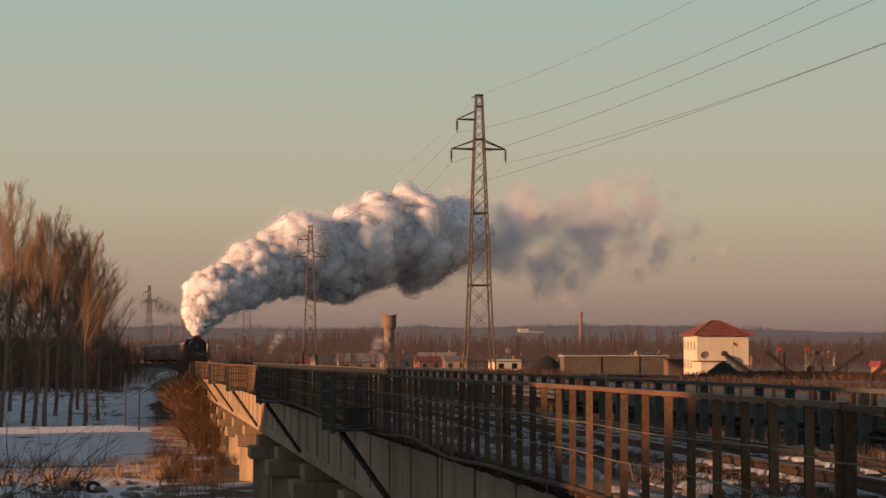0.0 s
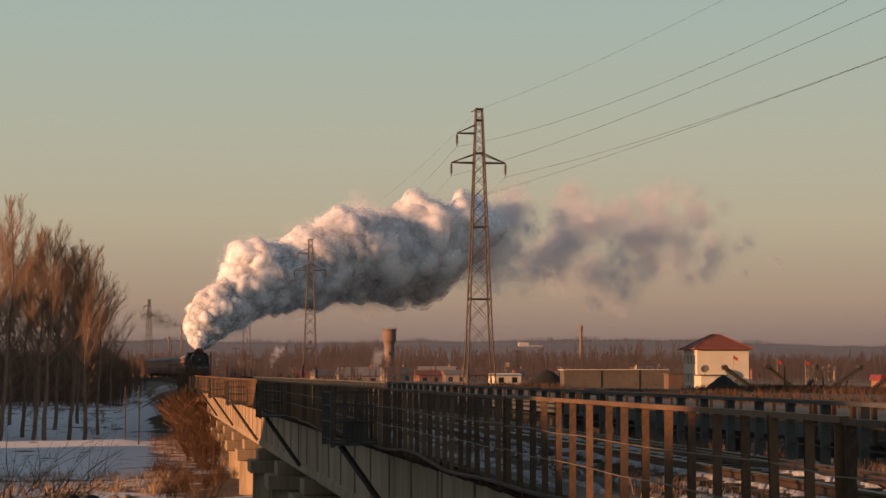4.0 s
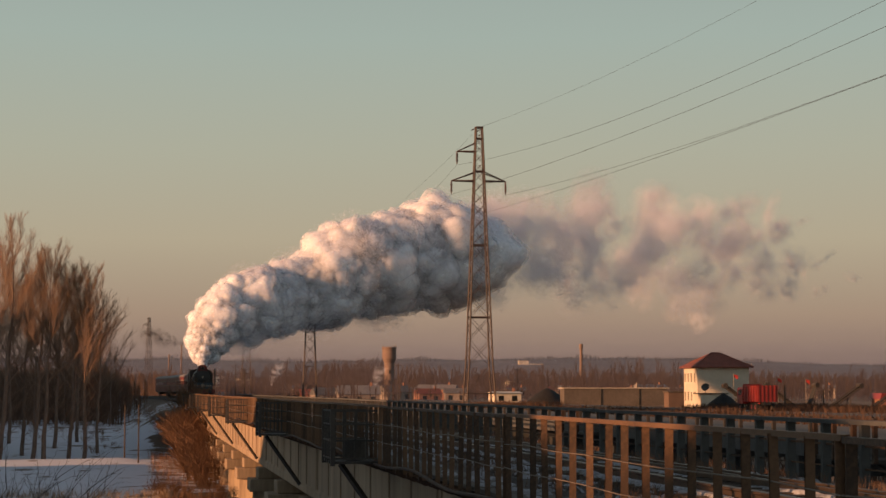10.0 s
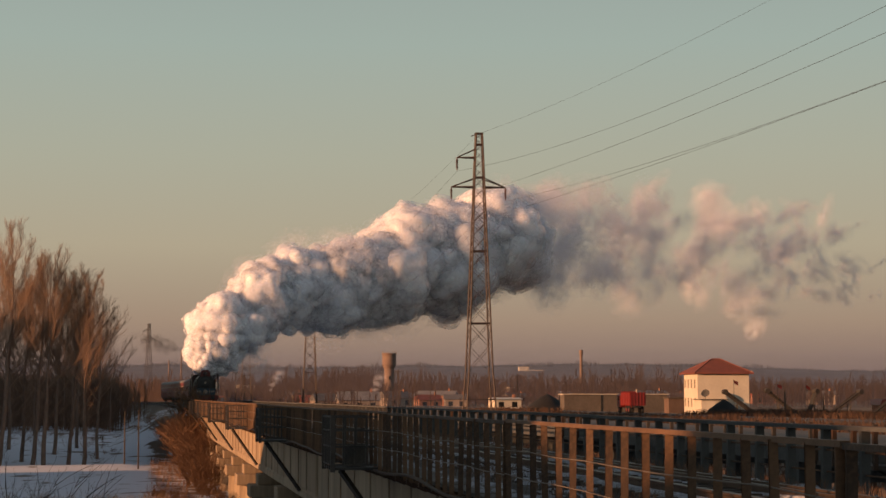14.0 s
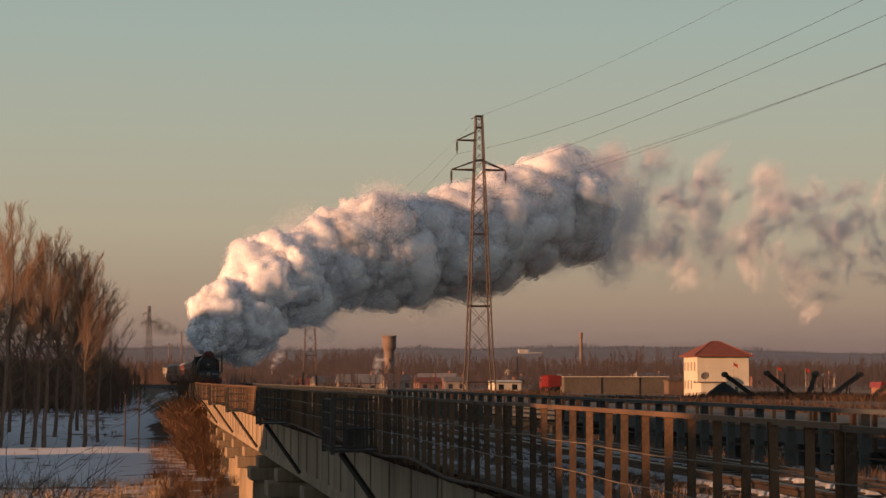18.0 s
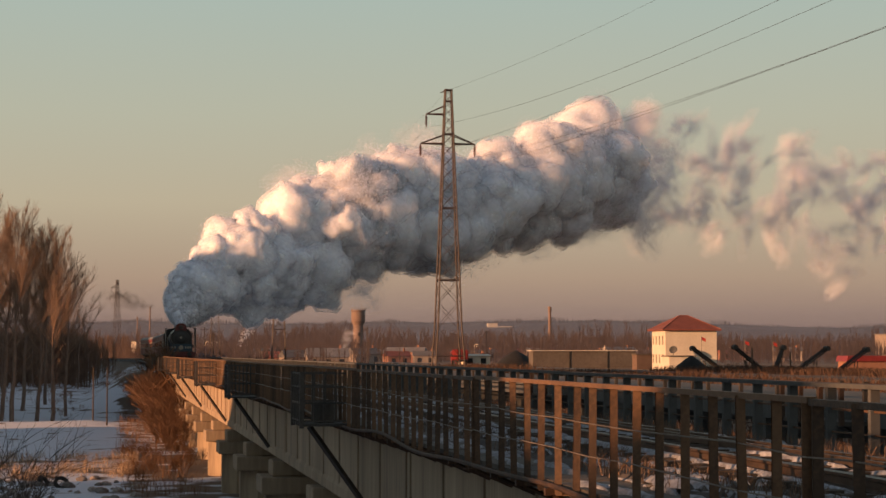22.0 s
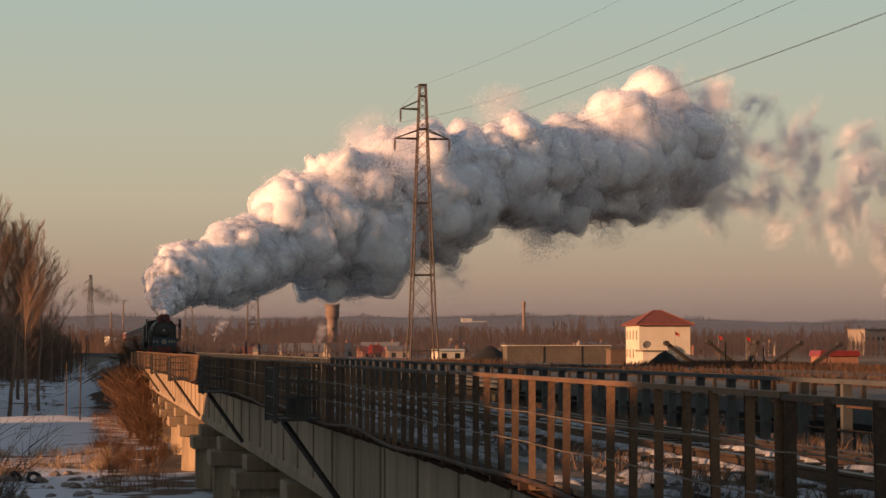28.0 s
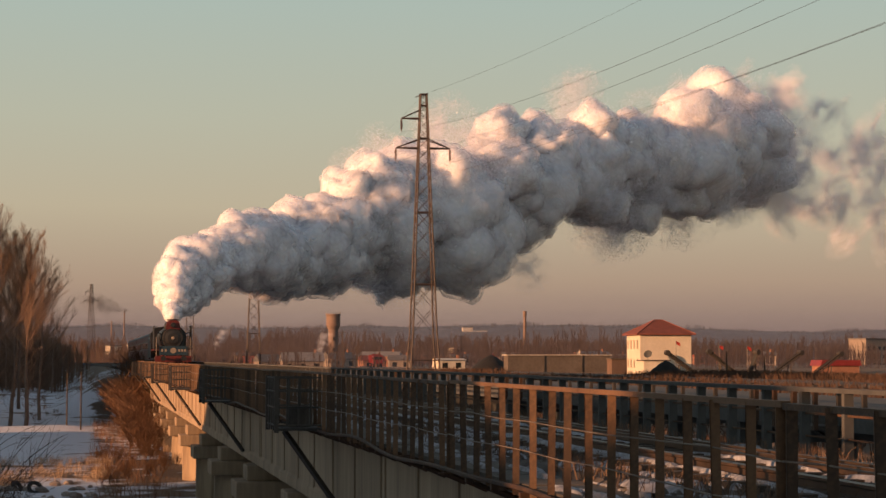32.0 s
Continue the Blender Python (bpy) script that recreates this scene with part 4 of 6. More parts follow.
def small_house(x, y, w, d, h, wall, roof, label, turn=0, rise=1.4, base=None):
    z = (rolled(x, y) if base is None else base) - 0.3
    o = thing("village_house", label, "house", pose(x, y, z, 0, 0, turn), "village houses")
    part("wall", Shape().box(-w / 2, w / 2, -d / 2, d / 2, 0, h), wall, o)
    r = Shape()
    r.prism([(-d / 2 - 0.4, h), (d / 2 + 0.4, h), (0, h + rise)], -w / 2 - 0.3, w / 2 + 0.3)
    part("roof", r, roof, o, m=pose(0, 0, 0, 0, 0, 90))
    part("chimney", Shape().box(w * 0.3, w * 0.3 + 0.5, -0.25, 0.25, h + rise * 0.5, h + rise + 0.7), "brick", o)
    for k in range(max(1, int(w / 3))):
        wx = -w / 2 + (k + 0.5) * w / max(1, int(w / 3))
        part("window", Shape().box(wx - 0.6, wx + 0.6, -d / 2 - 0.02, -d / 2 + 0.05, h * 0.35, h * 0.8), "glass", o)
    return o


def build_village():
    rng = random.Random(21)
    small_house(sight(757, 485), 485, 6.5, 5, 2.9, "brick", "red_roof", "little brick house with an orange-red tiled roof", 8, 1.5)
    small_house(sight(806, 470), 470, 6, 5, 2.8, "plaster", "slate", "low house with a dark slate roof", -6)
    small_house(sight(893, 372), 372, 6.0, 5, 2.6, "white_wall", "coach_cream", "small white flat-roofed hut beside the road", 4, 0.4)
    small_house(sight(634, 425), 425, 10, 6, 2.7, "plaster", "coach_roof", "broad low house with a pale snow-dusted roof", 0, 2.2)
    small_house(sight(580, 430), 430, 7, 6, 2.8, "plaster", "slate", "low dark-roofed village house", 12, 1.8)
    small_house(sight(547, 440), 440, 6, 5, 2.8, "brick", "red_roof", "small red-roofed village house", -10, 1.5)
    small_house(sight(700, 470), 470, 8, 6, 3.0, "plaster", "slate", "low grey-roofed village house", 20, 1.8)
    for _ in range(34):
        y = rng.uniform(480, 900)
        x = y * rng.uniform(0.02, 0.42)
        if 64 < x < 84:
            continue
        small_house(x, y, rng.uniform(7, 14), 6, rng.uniform(2.8, 4.2), rng.choice(("plaster", "brick", "plaster")), rng.choice(("slate", "coach_roof", "red_roof")),
                    "small village house among bare trees", rng.uniform(-30, 30), rng.uniform(1.0, 2.0))
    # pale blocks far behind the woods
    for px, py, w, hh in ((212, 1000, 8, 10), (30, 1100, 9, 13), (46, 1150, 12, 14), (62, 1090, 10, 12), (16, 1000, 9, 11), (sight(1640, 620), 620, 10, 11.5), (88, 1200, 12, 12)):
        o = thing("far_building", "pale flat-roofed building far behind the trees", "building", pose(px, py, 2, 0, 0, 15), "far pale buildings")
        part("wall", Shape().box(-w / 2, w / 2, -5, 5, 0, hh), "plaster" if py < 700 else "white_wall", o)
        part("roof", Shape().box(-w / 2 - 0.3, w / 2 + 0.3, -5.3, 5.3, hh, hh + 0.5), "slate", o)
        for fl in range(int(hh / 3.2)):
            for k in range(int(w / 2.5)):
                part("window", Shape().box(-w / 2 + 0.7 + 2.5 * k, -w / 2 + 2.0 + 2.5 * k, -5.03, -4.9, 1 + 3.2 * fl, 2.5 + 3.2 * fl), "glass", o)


build_village()


def build_water_tower():
    y = 505.0
    w = thing("water_tower", "old brick water tower with a flared tank head", "water tower", pose(sight(689, y), y, 2.2))
    part("shaft", Shape().lathe([(1.75, 0), (1.5, 6), (1.45, 13.0)], 24), "hazed_brick", w)
    part("tank", Shape().lathe([(1.45, 12.6), (2.05, 13.8), (2.05, 16.6), (2.2, 16.7), (2.2, 17.1), (1.9, 17.2)], 24), "hazed_brick", w)
    for k in range(3):
        part("slit_window", Shape().box(-0.25, 0.25, -1.62, -1.35, 3 + 3.2 * k, 4.1 + 3.2 * k), "glass", w)
    for k in range(10):
        a = 2 * math.pi * k / 10
        part("rail_post", Shape().tube((2.1 * math.cos(a), 2.1 * math.sin(a), 17.0), (2.1 * math.cos(a), 2.1 * math.sin(a), 17.7), 0.07), "steel", w)


build_water_tower()


def build_poles():
    solid("far_chimney", Shape().lathe([(1.3, 0), (0.8, 28), (1.1, 28.3), (1.1, 31), (0.8, 31.2)], 16), "hazed_brick", "tall brick chimney far behind the woods", "chimney", pose(sight(1028, 985), 985, 2.5))
    for px, py, top in ((sight(1322, 320), 320, 12.4), (63.5, 438, 14.0), (20.5, 400, 13.0), (22.3, 395, 11.5), (28, 500, 13), (112, 520, 14), (-1.75, 168.0, 5.7), (-0.45, 164.0, 5.8), (93, 245, 8.0), (101, 250, 7.2)):
        z = rolled(px, py)
        p = thing("utility_pole", "weathered wooden utility pole", "pole", pose(px, py, z - 0.3))
        part("pole", Shape().tube((0, 0, 0), (0, 0, top - z), 0.15 if top > 7 else 0.08, 0.10 if top > 7 else 0.06, 8), "timber", p)
        if top > 10:
            part("crossarm", Shape().box(-0.9, 0.9, -0.05, 0.05, top - z - 0.7, top - z - 0.55), "timber", p)
            for k in (-0.8, 0.8):
                part("insulator", Shape().tube((k, 0, top - z - 0.55), (k, 0, top - z - 0.3), 0.06), "porcelain", p)


build_poles()


def build_road():
    s = Shape()
    ys = [40 + 10 * i for i in range(70)]
    for y in ys:
        z = max(ground_z(70, y), ground_z(77, y)) + 0.45
        s.v += [(68.5, y, z - 0.9), (69.6, y, z), (76.6, y, z), (77.6, y, z - 0.9)]
    for j in range(len(ys) - 1):
        for i in range(3):
            s.f.append((j * 4 + i, j * 4 + i + 1, j * 4 + 4 + i + 1, j * 4 + 4 + i))
    solid("road", s, "asphalt", "narrow asphalt road on the terrace", "road", kind="structure")


build_road()


# ---------------- trees ----------------
def poplar(seed, height, spare=False):
    """A bare poplar: a straight tapering trunk, long steep limbs that fan out to a feathery round top, and fine upright twigs."""
    rng = random.Random(seed)
    trunk, crown = Shape(), Shape()
    pts, p = [], Vector((0, 0, -0.3))
    n = 14
    for i in range(n + 1):
        pts.append(p.copy())
        p = p + Vector((rng.gauss(0, 0.07), rng.gauss(0, 0.07), height * 0.88 / n))
    rad = [0.21 * (1 - i / n) ** 1.1 * height / 20 + 0.018 for i in range(n + 1)]
    for i in range(n):
        trunk.tube(pts[i], pts[i + 1], rad[i], rad[i + 1], 7, False)

    def on_trunk(q):
        i = min(n - 1, int(q * n))
        return pts[i].lerp(pts[i + 1], q * n - i)

    def twig(a, d, ln, r):
        b = a + d * ln
        crown.tube(a, b, r, r * 0.4, 3, False)
        return b

    def shoot(a, d, ln, r, depth):
        """A limb in short pieces that curves upwards, with side shoots along its outer part."""
        seg = (7, 4)[depth]
        q = a.copy()
        for i in range(seg):
            e = q + d * (ln / seg)
            crown.tube(q, e, r * (1 - i / (seg + 0.4)), r * (1 - (i + 1) / (seg + 0.4)), 3, False)
            if i >= (1, 0)[depth]:
                for _ in range(3 if depth == 0 and not spare else 2):
                    side = Vector((rng.gauss(0, 1), rng.gauss(0, 1), rng.gauss(0, 0.5))).normalized()
                    nd = (d + side * rng.uniform(0.3, 0.62) + Vector((0, 0, 0.12))).normalized()
                    at = q.lerp(e, rng.random())
                    if depth == 0:
                        shoot(at, nd, ln * rng.uniform(0.22, 0.40) * (1.1 - 0.5 * i / seg), max(0.010, r * 0.4), 1)
                    else:
                        tip = twig(at, nd, max(0.3, ln * rng.uniform(0.3, 0.6)), 0.0085)
                        for _ in range(1 if spare else 2):
                            side = Vector((rng.gauss(0, 1), rng.gauss(0, 1), rng.gauss(0, 0.5))).normalized()
                            twig(at.lerp(tip, rng.uniform(0.3, 1.0)), (nd + side * 0.4 + Vector((0, 0, 0.15))).normalized(), ln * rng.uniform(0.15, 0.35), 0.006)
            q = e
            d = (d + Vector((rng.gauss(0, 0.06), rng.gauss(0, 0.06), 0.07))).normalized()

    limbs = 10 if spare else 18
    for k in range(limbs):
        q = 0.34 + 0.62 * (k + rng.random()) / limbs
        w = 2.4 * k + rng.uniform(-0.6, 0.6)
        tilt = radians(rng.uniform(30, 54) * (1.15 - 0.55 * q))
        d = Vector((math.cos(w) * math.sin(tilt), math.sin(w) * math.sin(tilt), math.cos(tilt)))
        ln = height * (0.10 + 0.40 * (1 - q) ** 0.75) * rng.uniform(0.8, 1.08)
        shoot(on_trunk(q), d, ln, max(0.02, 0.055 * (1 - q) + 0.02) * height / 20, 0)
    for _ in range(10 if spare else 16):
        w = rng.uniform(0, 2 * math.pi)
        shoot(on_trunk(rng.uniform(0.08, 0.36)), Vector((math.cos(w), math.sin(w), rng.uniform(0.4, 1.0))).normalized(), rng.uniform(1.0, 2.6), 0.012, 1)
    t_me, c_me = trunk.mesh("trunk", "bark", True), crown.mesh("crown", "twig")
    return t_me, c_me


TREES = [poplar(s, 20.0) for s in (1, 2, 3)]
SPARE = [poplar(s, 20.0, True) for s in (7, 8)]


def plant(x, y, h, k, turn, label="bare leafless poplar with a pale trunk and steep twigs", spare=False, lean=0.0):
    t = thing("poplar_tree", label, "tree", pose(x, y, rolled(x, y), 0, lean, 0) @ pose(0, 0, 0, 0, 0, turn), "poplars beside the line")
    t.scale = (h / 20, h / 20, h / 20)
    kit = SPARE[k % 2] if spare else TREES[k % 3]
    part("trunk", kit[0], "", t)
    part("crown", kit[1], "", t)
    return t


def px_spot(x, depth):
    """The place at a depth, on the way that crosses the opening view's width at x of 1568."""
    return sight(x, depth)


rng = random.Random(77)
for k, (sx, depth, h) in enumerate(((152, 178, 21.2), (125, 181, 21.2), (176, 190, 18.0), (82, 178, 23.3), (62, 182, 22.8), (43, 186, 20.7), (100, 196, 22.0), (2, 178, 26.4), (-25, 184, 23.8),
                                    (-55, 180, 23.8), (-85, 188, 22.8), (20, 204, 21.5), (140, 208, 20.4))):
    plant(px_spot(sx, depth), depth, h * 0.97, k, rng.uniform(0, 360), lean=rng.uniform(-0.5, 2.5))
for k in range(18):
    depth = rng.uniform(255, 330)
    plant(px_spot(rng.uniform(-110, 200), depth), depth, rng.uniform(13, 17), k, rng.uniform(0, 360), "slender bare poplar in the dense belt behind", True)


def woods(name, label, spots, seed, mat="far_wood", twigs=16):
    """Far bare trees: a stem and a brush of upright twigs for each."""
    rng = random.Random(seed)
    s = Shape()
    for x, y, z, h in spots:
        h *= 0.8 + 0.75 * noise.noise(Vector((x * 0.016, y * 0.005, seed)))
        w = 0.0012 * math.hypot(x, y) * 0.11 + 0.03
        k = len(s.v)
        s.v += [(x - w, y, z - 0.5), (x + w, y, z - 0.5), (x, y, z + h)]
        s.f.append((k, k + 1, k + 2))
        for _ in range(twigs):
            q = rng.uniform(0.15, 0.85)
            a = rng.uniform(0, 2 * math.pi)
            ln = h * rng.uniform(0.14, 0.30)
            r = ln * rng.uniform(0.2, 0.6)
            bz = z + h * q
            tx, ty = x + r * math.cos(a), y + r * math.sin(a)
            k = len(s.v)
            ww = w * 0.8
            s.v += [(x - ww, y, bz), (x + ww, y, bz), (tx, ty, bz + ln)]
            s.f.append((k, k + 1, k + 2))
    return tagged(new(name, s.mesh(name, mat)), label, "woods", kind="stuff")


def build_woods():
    rng = random.Random(9)
    spots = []
    for _ in range(3400):
        y = rng.uniform(380, 900)
        x = y * rng.uniform(0.03, 0.50)
        if 64 < x < 84 and y < 560:
            continue
        if x > 78 and y < 400:
            continue
        spots.append((x, y, rolled(x, y), 3.6 + y * rng.uniform(0.006, 0.0135)))
    woods("bare_woods", "belt of slender bare trees behind the village", spots, 1)
    spots = []
    for _ in range(6500):
        y = rng.uniform(900, 1700)
        x = y * rng.uniform(-0.10, 0.52)
        spots.append((x, y, 2.5, rng.uniform(13, 22)))
    woods("far_woods", "hazy line of far bare woods along the horizon", spots, 2)
    spots = []
    for _ in range(4200):
        y = rng.uniform(285, 430)
        sx = rng.uniform(-140, 262)
        if rng.random() < 0.25 + 0.65 * ease(140, 262, sx):
            continue
        x = sight(sx, y)
        if abs(x - track_x(y)) < 6:
            continue
        spots.append((x, y, rolled(x, y), rng.uniform(9, 14) * (1 - 0.6 * ease(165, 262, sx))))
    for _ in range(500):
        y = rng.uniform(430, 800)
        x = sight(rng.uniform(180, 350), y)
        if abs(x - track_x(y)) > 7:
            spots.append((x, y, rolled(x, y), rng.uniform(6, 11)))
    woods("thicket", "dense brown thicket behind the poplars", spots, 3, "thicket")
    # low hills close the distance
    h = Shape()
    n = 60
    for i in range(n + 1):
        x = -1500 + 4200 * i / n
        top = 70 + 16 * noise.noise(Vector((x * 0.0016, 2, 0))) + 7 * noise.noise(Vector((x * 0.008, 5, 0)))
        h.v += [(x, 3300, -5), (x, 3420, top * 0.8), (x, 3600, top), (x, 4000, -5)]
    spots = []
    for _ in range(4200):
        q = rng.uniform(0, n - 1)
        a, b = h.v[4 * int(q) + 2], h.v[4 * int(q) + 6]
        u = q - int(q)
        spots.append((a[0] + (b[0] - a[0]) * u, 3560 + rng.uniform(-40, 20), a[2] + (b[2] - a[2]) * u - 7, rng.uniform(9, 15)))
    # these trees take the hills' hazed blue-grey
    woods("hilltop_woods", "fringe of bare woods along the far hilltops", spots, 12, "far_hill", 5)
    for i in range(n):
        for j in range(3):
            h.f.append((i * 4 + j, i * 4 + 4 + j, i * 4 + 5 + j, i * 4 + 1 + j))
    hx = sight(926, 3425)
    far = thing("far_building", "pale building on the far hillside", "building", pose(hx, 3425, h.v[4 * round((hx + 1500) * n / 4200) + 1][2] - 3))
    part("wall", Shape().box(-10, 10, -6, 6, 0, 11), "white_wall", far)
    part("roof", Shape().box(-10.5, 10.5, -6.5, 6.5, 11, 11.8), "slate", far)
    part("wing", Shape().box(10, 40, -5, 5, 0, 5), "white_wall", far)
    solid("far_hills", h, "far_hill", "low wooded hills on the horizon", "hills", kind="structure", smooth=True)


build_woods()


def shrub(x, y, h, seed, label="leafless rust-brown shrub at the bridge foot", mat="scrub", n=34):
    rng = random.Random(seed)
    o = thing("shrub", label, "shrub", pose(x, y, rolled(x, y)), "shrubs by the bridge")
    s = Shape()

    def grow(a, d, ln, r, depth):
        b = a + d * ln
        s.tube(a, b, r, r * 0.6, 3, False)
        if depth < 3:
            for _ in range(3 if depth else 4):
                w = Vector((rng.gauss(0, 1), rng.gauss(0, 1), rng.gauss(0, 0.5))).normalized()
                grow(a.lerp(b, rng.uniform(0.4, 1.0)), (d + w * 0.65 + Vector((0, 0, 0.12))).normalized(), ln * rng.uniform(0.5, 0.75), r * 0.6, depth + 1)

    for _ in range(n // 4):
        w = rng.uniform(0, 2 * math.pi)
        grow(Vector((rng.gauss(0, 0.25), rng.gauss(0, 0.25), -0.1)), Vector((math.cos(w) * 0.5, math.sin(w) * 0.5, 1)).normalized(), h * 0.42, 0.022 * h / 2, 0)
    part("crown", s, mat, o)
    return o


rng = random.Random(31)
for k in range(40):
    y = 100 + 108 * (k + rng.random()) / 40
    shrub(rng.uniform(3.5, 5.5), y, rng.uniform(2.4, 4.4) * (0.5 + 0.55 * ease(108, 135, y) + 0.6 * ease(135, 170, y)), 100 + k, n=40)
for k in range(14):
    shrub(rng.uniform(0.6, 2.8), rng.uniform(88, 120), rng.uniform(0.9, 1.7), 200 + k)


def long_bush(x, y, h, seed):
    """A leafless bush of long thin wands that arch outwards, each with a few side twigs."""
    rng = random.Random(seed)
    o = thing("bare_bush", "dark leafless bush of long thin wands in the snow", "bush", pose(x, y, rolled(x, y)), "bare bushes near the viewer")
    for _ in range(13):
        s = Shape()

        def wand(p, d, ln, r, depth):
            n = 6 if depth == 0 else 3
            for i in range(n):
                q = p + d * (ln / n)
                s.tube(p, q, r * (1 - i / (n + 0.5)), r * (1 - (i + 1) / (n + 0.5)), 4, False)
                if depth < 2 and i > 0:
                    for _ in range(2 if depth == 0 else 1):
                        side = Vector((rng.gauss(0, 1), rng.gauss(0, 1), rng.gauss(0.2, 0.5))).normalized()
                        wand(p.lerp(q, rng.random()), (d + side * 0.7).normalized(), ln * rng.uniform(0.2, 0.42), r * 0.5, depth + 1)
                p = q
                d = (d + Vector((d.x * 0.10, d.y * 0.10, -0.07)) + Vector((rng.gauss(0, 0.05), rng.gauss(0, 0.05), 0))).normalized()

        a = rng.uniform(0, 2 * math.pi)
        wand(Vector((rng.gauss(0, 0.3), rng.gauss(0, 0.3), -0.1)), Vector((math.cos(a) * 0.38, math.sin(a) * 0.38, 1)).normalized(), h * rng.uniform(0.75, 1.1), 0.022, 0)
        part("wand", s, "dark_twig", o)
    return o


for k, (sx, d, h) in enumerate(((10, 56, 4.7), (62, 60, 4.3), (-32, 54, 5.0), (105, 66, 3.3))):
    long_bush(px_spot(sx, d), d, h, 300 + k)


def build_bank_clumps():
    rng = random.Random(17)
    for k in range(26):
        y = rng.uniform(186, 262)
        shrub(track_x(y) - rng.uniform(6.5, 15), y, rng.uniform(0.5, 1.3), 400 + k, "low dark bramble clump on the railway bank", "twig", 30)


build_bank_clumps()


def build_rubble():
    rng = random.Random(44)
    meshes = []
    for k in range(4):
        bm = bmesh.new()
        bmesh.ops.create_icosphere(bm, subdivisions=2, radius=1.0)
        for v in bm.verts:
            v.co *= 1 + 0.35 * noise.noise(v.co * 1.3 + Vector((k * 7, 0, 0)))
            v.co.z *= 0.6
        me = bpy.data.meshes.new("rock")
        bm.to_mesh(me)
        bm.free()
        me.materials.append(M["stone"])
        meshes.append(me)
    for _ in range(110):
        y = rng.uniform(80, 97)
        x = rng.uniform(-16, 1.5)
        r = rng.uniform(0.08, 0.38)
        o = new("rock", meshes[rng.randrange(4)])
        o.matrix_world = pose(x, y, rolled(x, y) + r * 0.2, 0, 0, rng.uniform(0, 360)) @ Matrix.Diagonal((r, r * rng.uniform(0.7, 1.3), r, 1))
        tagged(o, "rough brown boulder lying in the snow", "rock", "boulders in the snow")
    for x, y, t in ((px_spot(170, 90), 90, 20), (px_spot(140, 92), 92, 65)):
        ring = Shape()
        n, m2 = 28, 10
        for i in range(n):
            a = 2 * math.pi * i / n
            for j in range(m2):
                b = 2 * math.pi * j / m2
                r = 0.31 + 0.10 * math.cos(b)
                ring.v.append((r * math.cos(a), 0.11 * math.sin(b), r * math.sin(a)))
        for i in range(n):
            for j in range(m2):
                ring.f.append((i * m2 + j, ((i + 1) % n) * m2 + j, ((i + 1) % n) * m2 + (j + 1) % m2, i * m2 + (j + 1) % m2))
        solid("old_tyre", ring, "rubber", "worn black tyre half sunk in snow", "tyre", pose(x, y, rolled(x, y) + 0.22, -40, 0, t), smooth=True)


build_rubble()


# ---------------- unseen trees added beside and behind the viewer to shade the near spans -------
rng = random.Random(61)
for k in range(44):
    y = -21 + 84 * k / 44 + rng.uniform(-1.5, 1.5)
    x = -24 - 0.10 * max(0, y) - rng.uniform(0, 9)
    plant(x, y, rng.uniform(4, 7), k, rng.uniform(0, 360), "unseen bare poplar added to shade the near spans", True)

drum = Shape().lathe([(0.24, 0), (0.27, 0.05), (0.27, 0.42), (0.30, 0.44), (0.30, 0.47), (0.25, 0.47), (0.25, 0.40)], 16)
solid("sand_drum", drum, "rust_dark", "dark rusty sand drum standing on the refuge platform", "drum", pose(4.75, 39.6, DECK - 0.04))


# ---------------- upright sheets painted as distance haze ---
def haze_material():
    """Haze put into a half-clear blue-grey: it thins out upwards and varies in streaks."""
    m = bpy.data.materials.new("haze")
    m.use_nodes = True
    n, l = m.node_tree.nodes, m.node_tree.links
    n.clear()
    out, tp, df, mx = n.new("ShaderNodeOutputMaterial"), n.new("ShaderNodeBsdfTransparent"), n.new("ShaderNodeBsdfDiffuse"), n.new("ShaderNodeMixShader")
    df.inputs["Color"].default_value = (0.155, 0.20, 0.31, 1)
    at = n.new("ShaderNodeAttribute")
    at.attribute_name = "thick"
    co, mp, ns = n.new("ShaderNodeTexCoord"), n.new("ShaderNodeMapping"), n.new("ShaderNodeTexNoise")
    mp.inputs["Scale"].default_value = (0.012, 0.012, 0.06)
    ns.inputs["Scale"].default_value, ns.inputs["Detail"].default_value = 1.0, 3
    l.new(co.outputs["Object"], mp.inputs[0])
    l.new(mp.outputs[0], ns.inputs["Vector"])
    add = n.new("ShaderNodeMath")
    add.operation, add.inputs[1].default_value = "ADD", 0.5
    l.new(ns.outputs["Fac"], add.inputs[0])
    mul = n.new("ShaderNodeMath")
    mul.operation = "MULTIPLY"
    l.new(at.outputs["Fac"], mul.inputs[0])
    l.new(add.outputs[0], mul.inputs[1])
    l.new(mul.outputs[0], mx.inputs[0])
    l.new(tp.outputs[0], mx.inputs[1])
    l.new(df.outputs[0], mx.inputs[2])
    l.new(mx.outputs[0], out.inputs[0])
    return m


M["haze"] = haze_material()


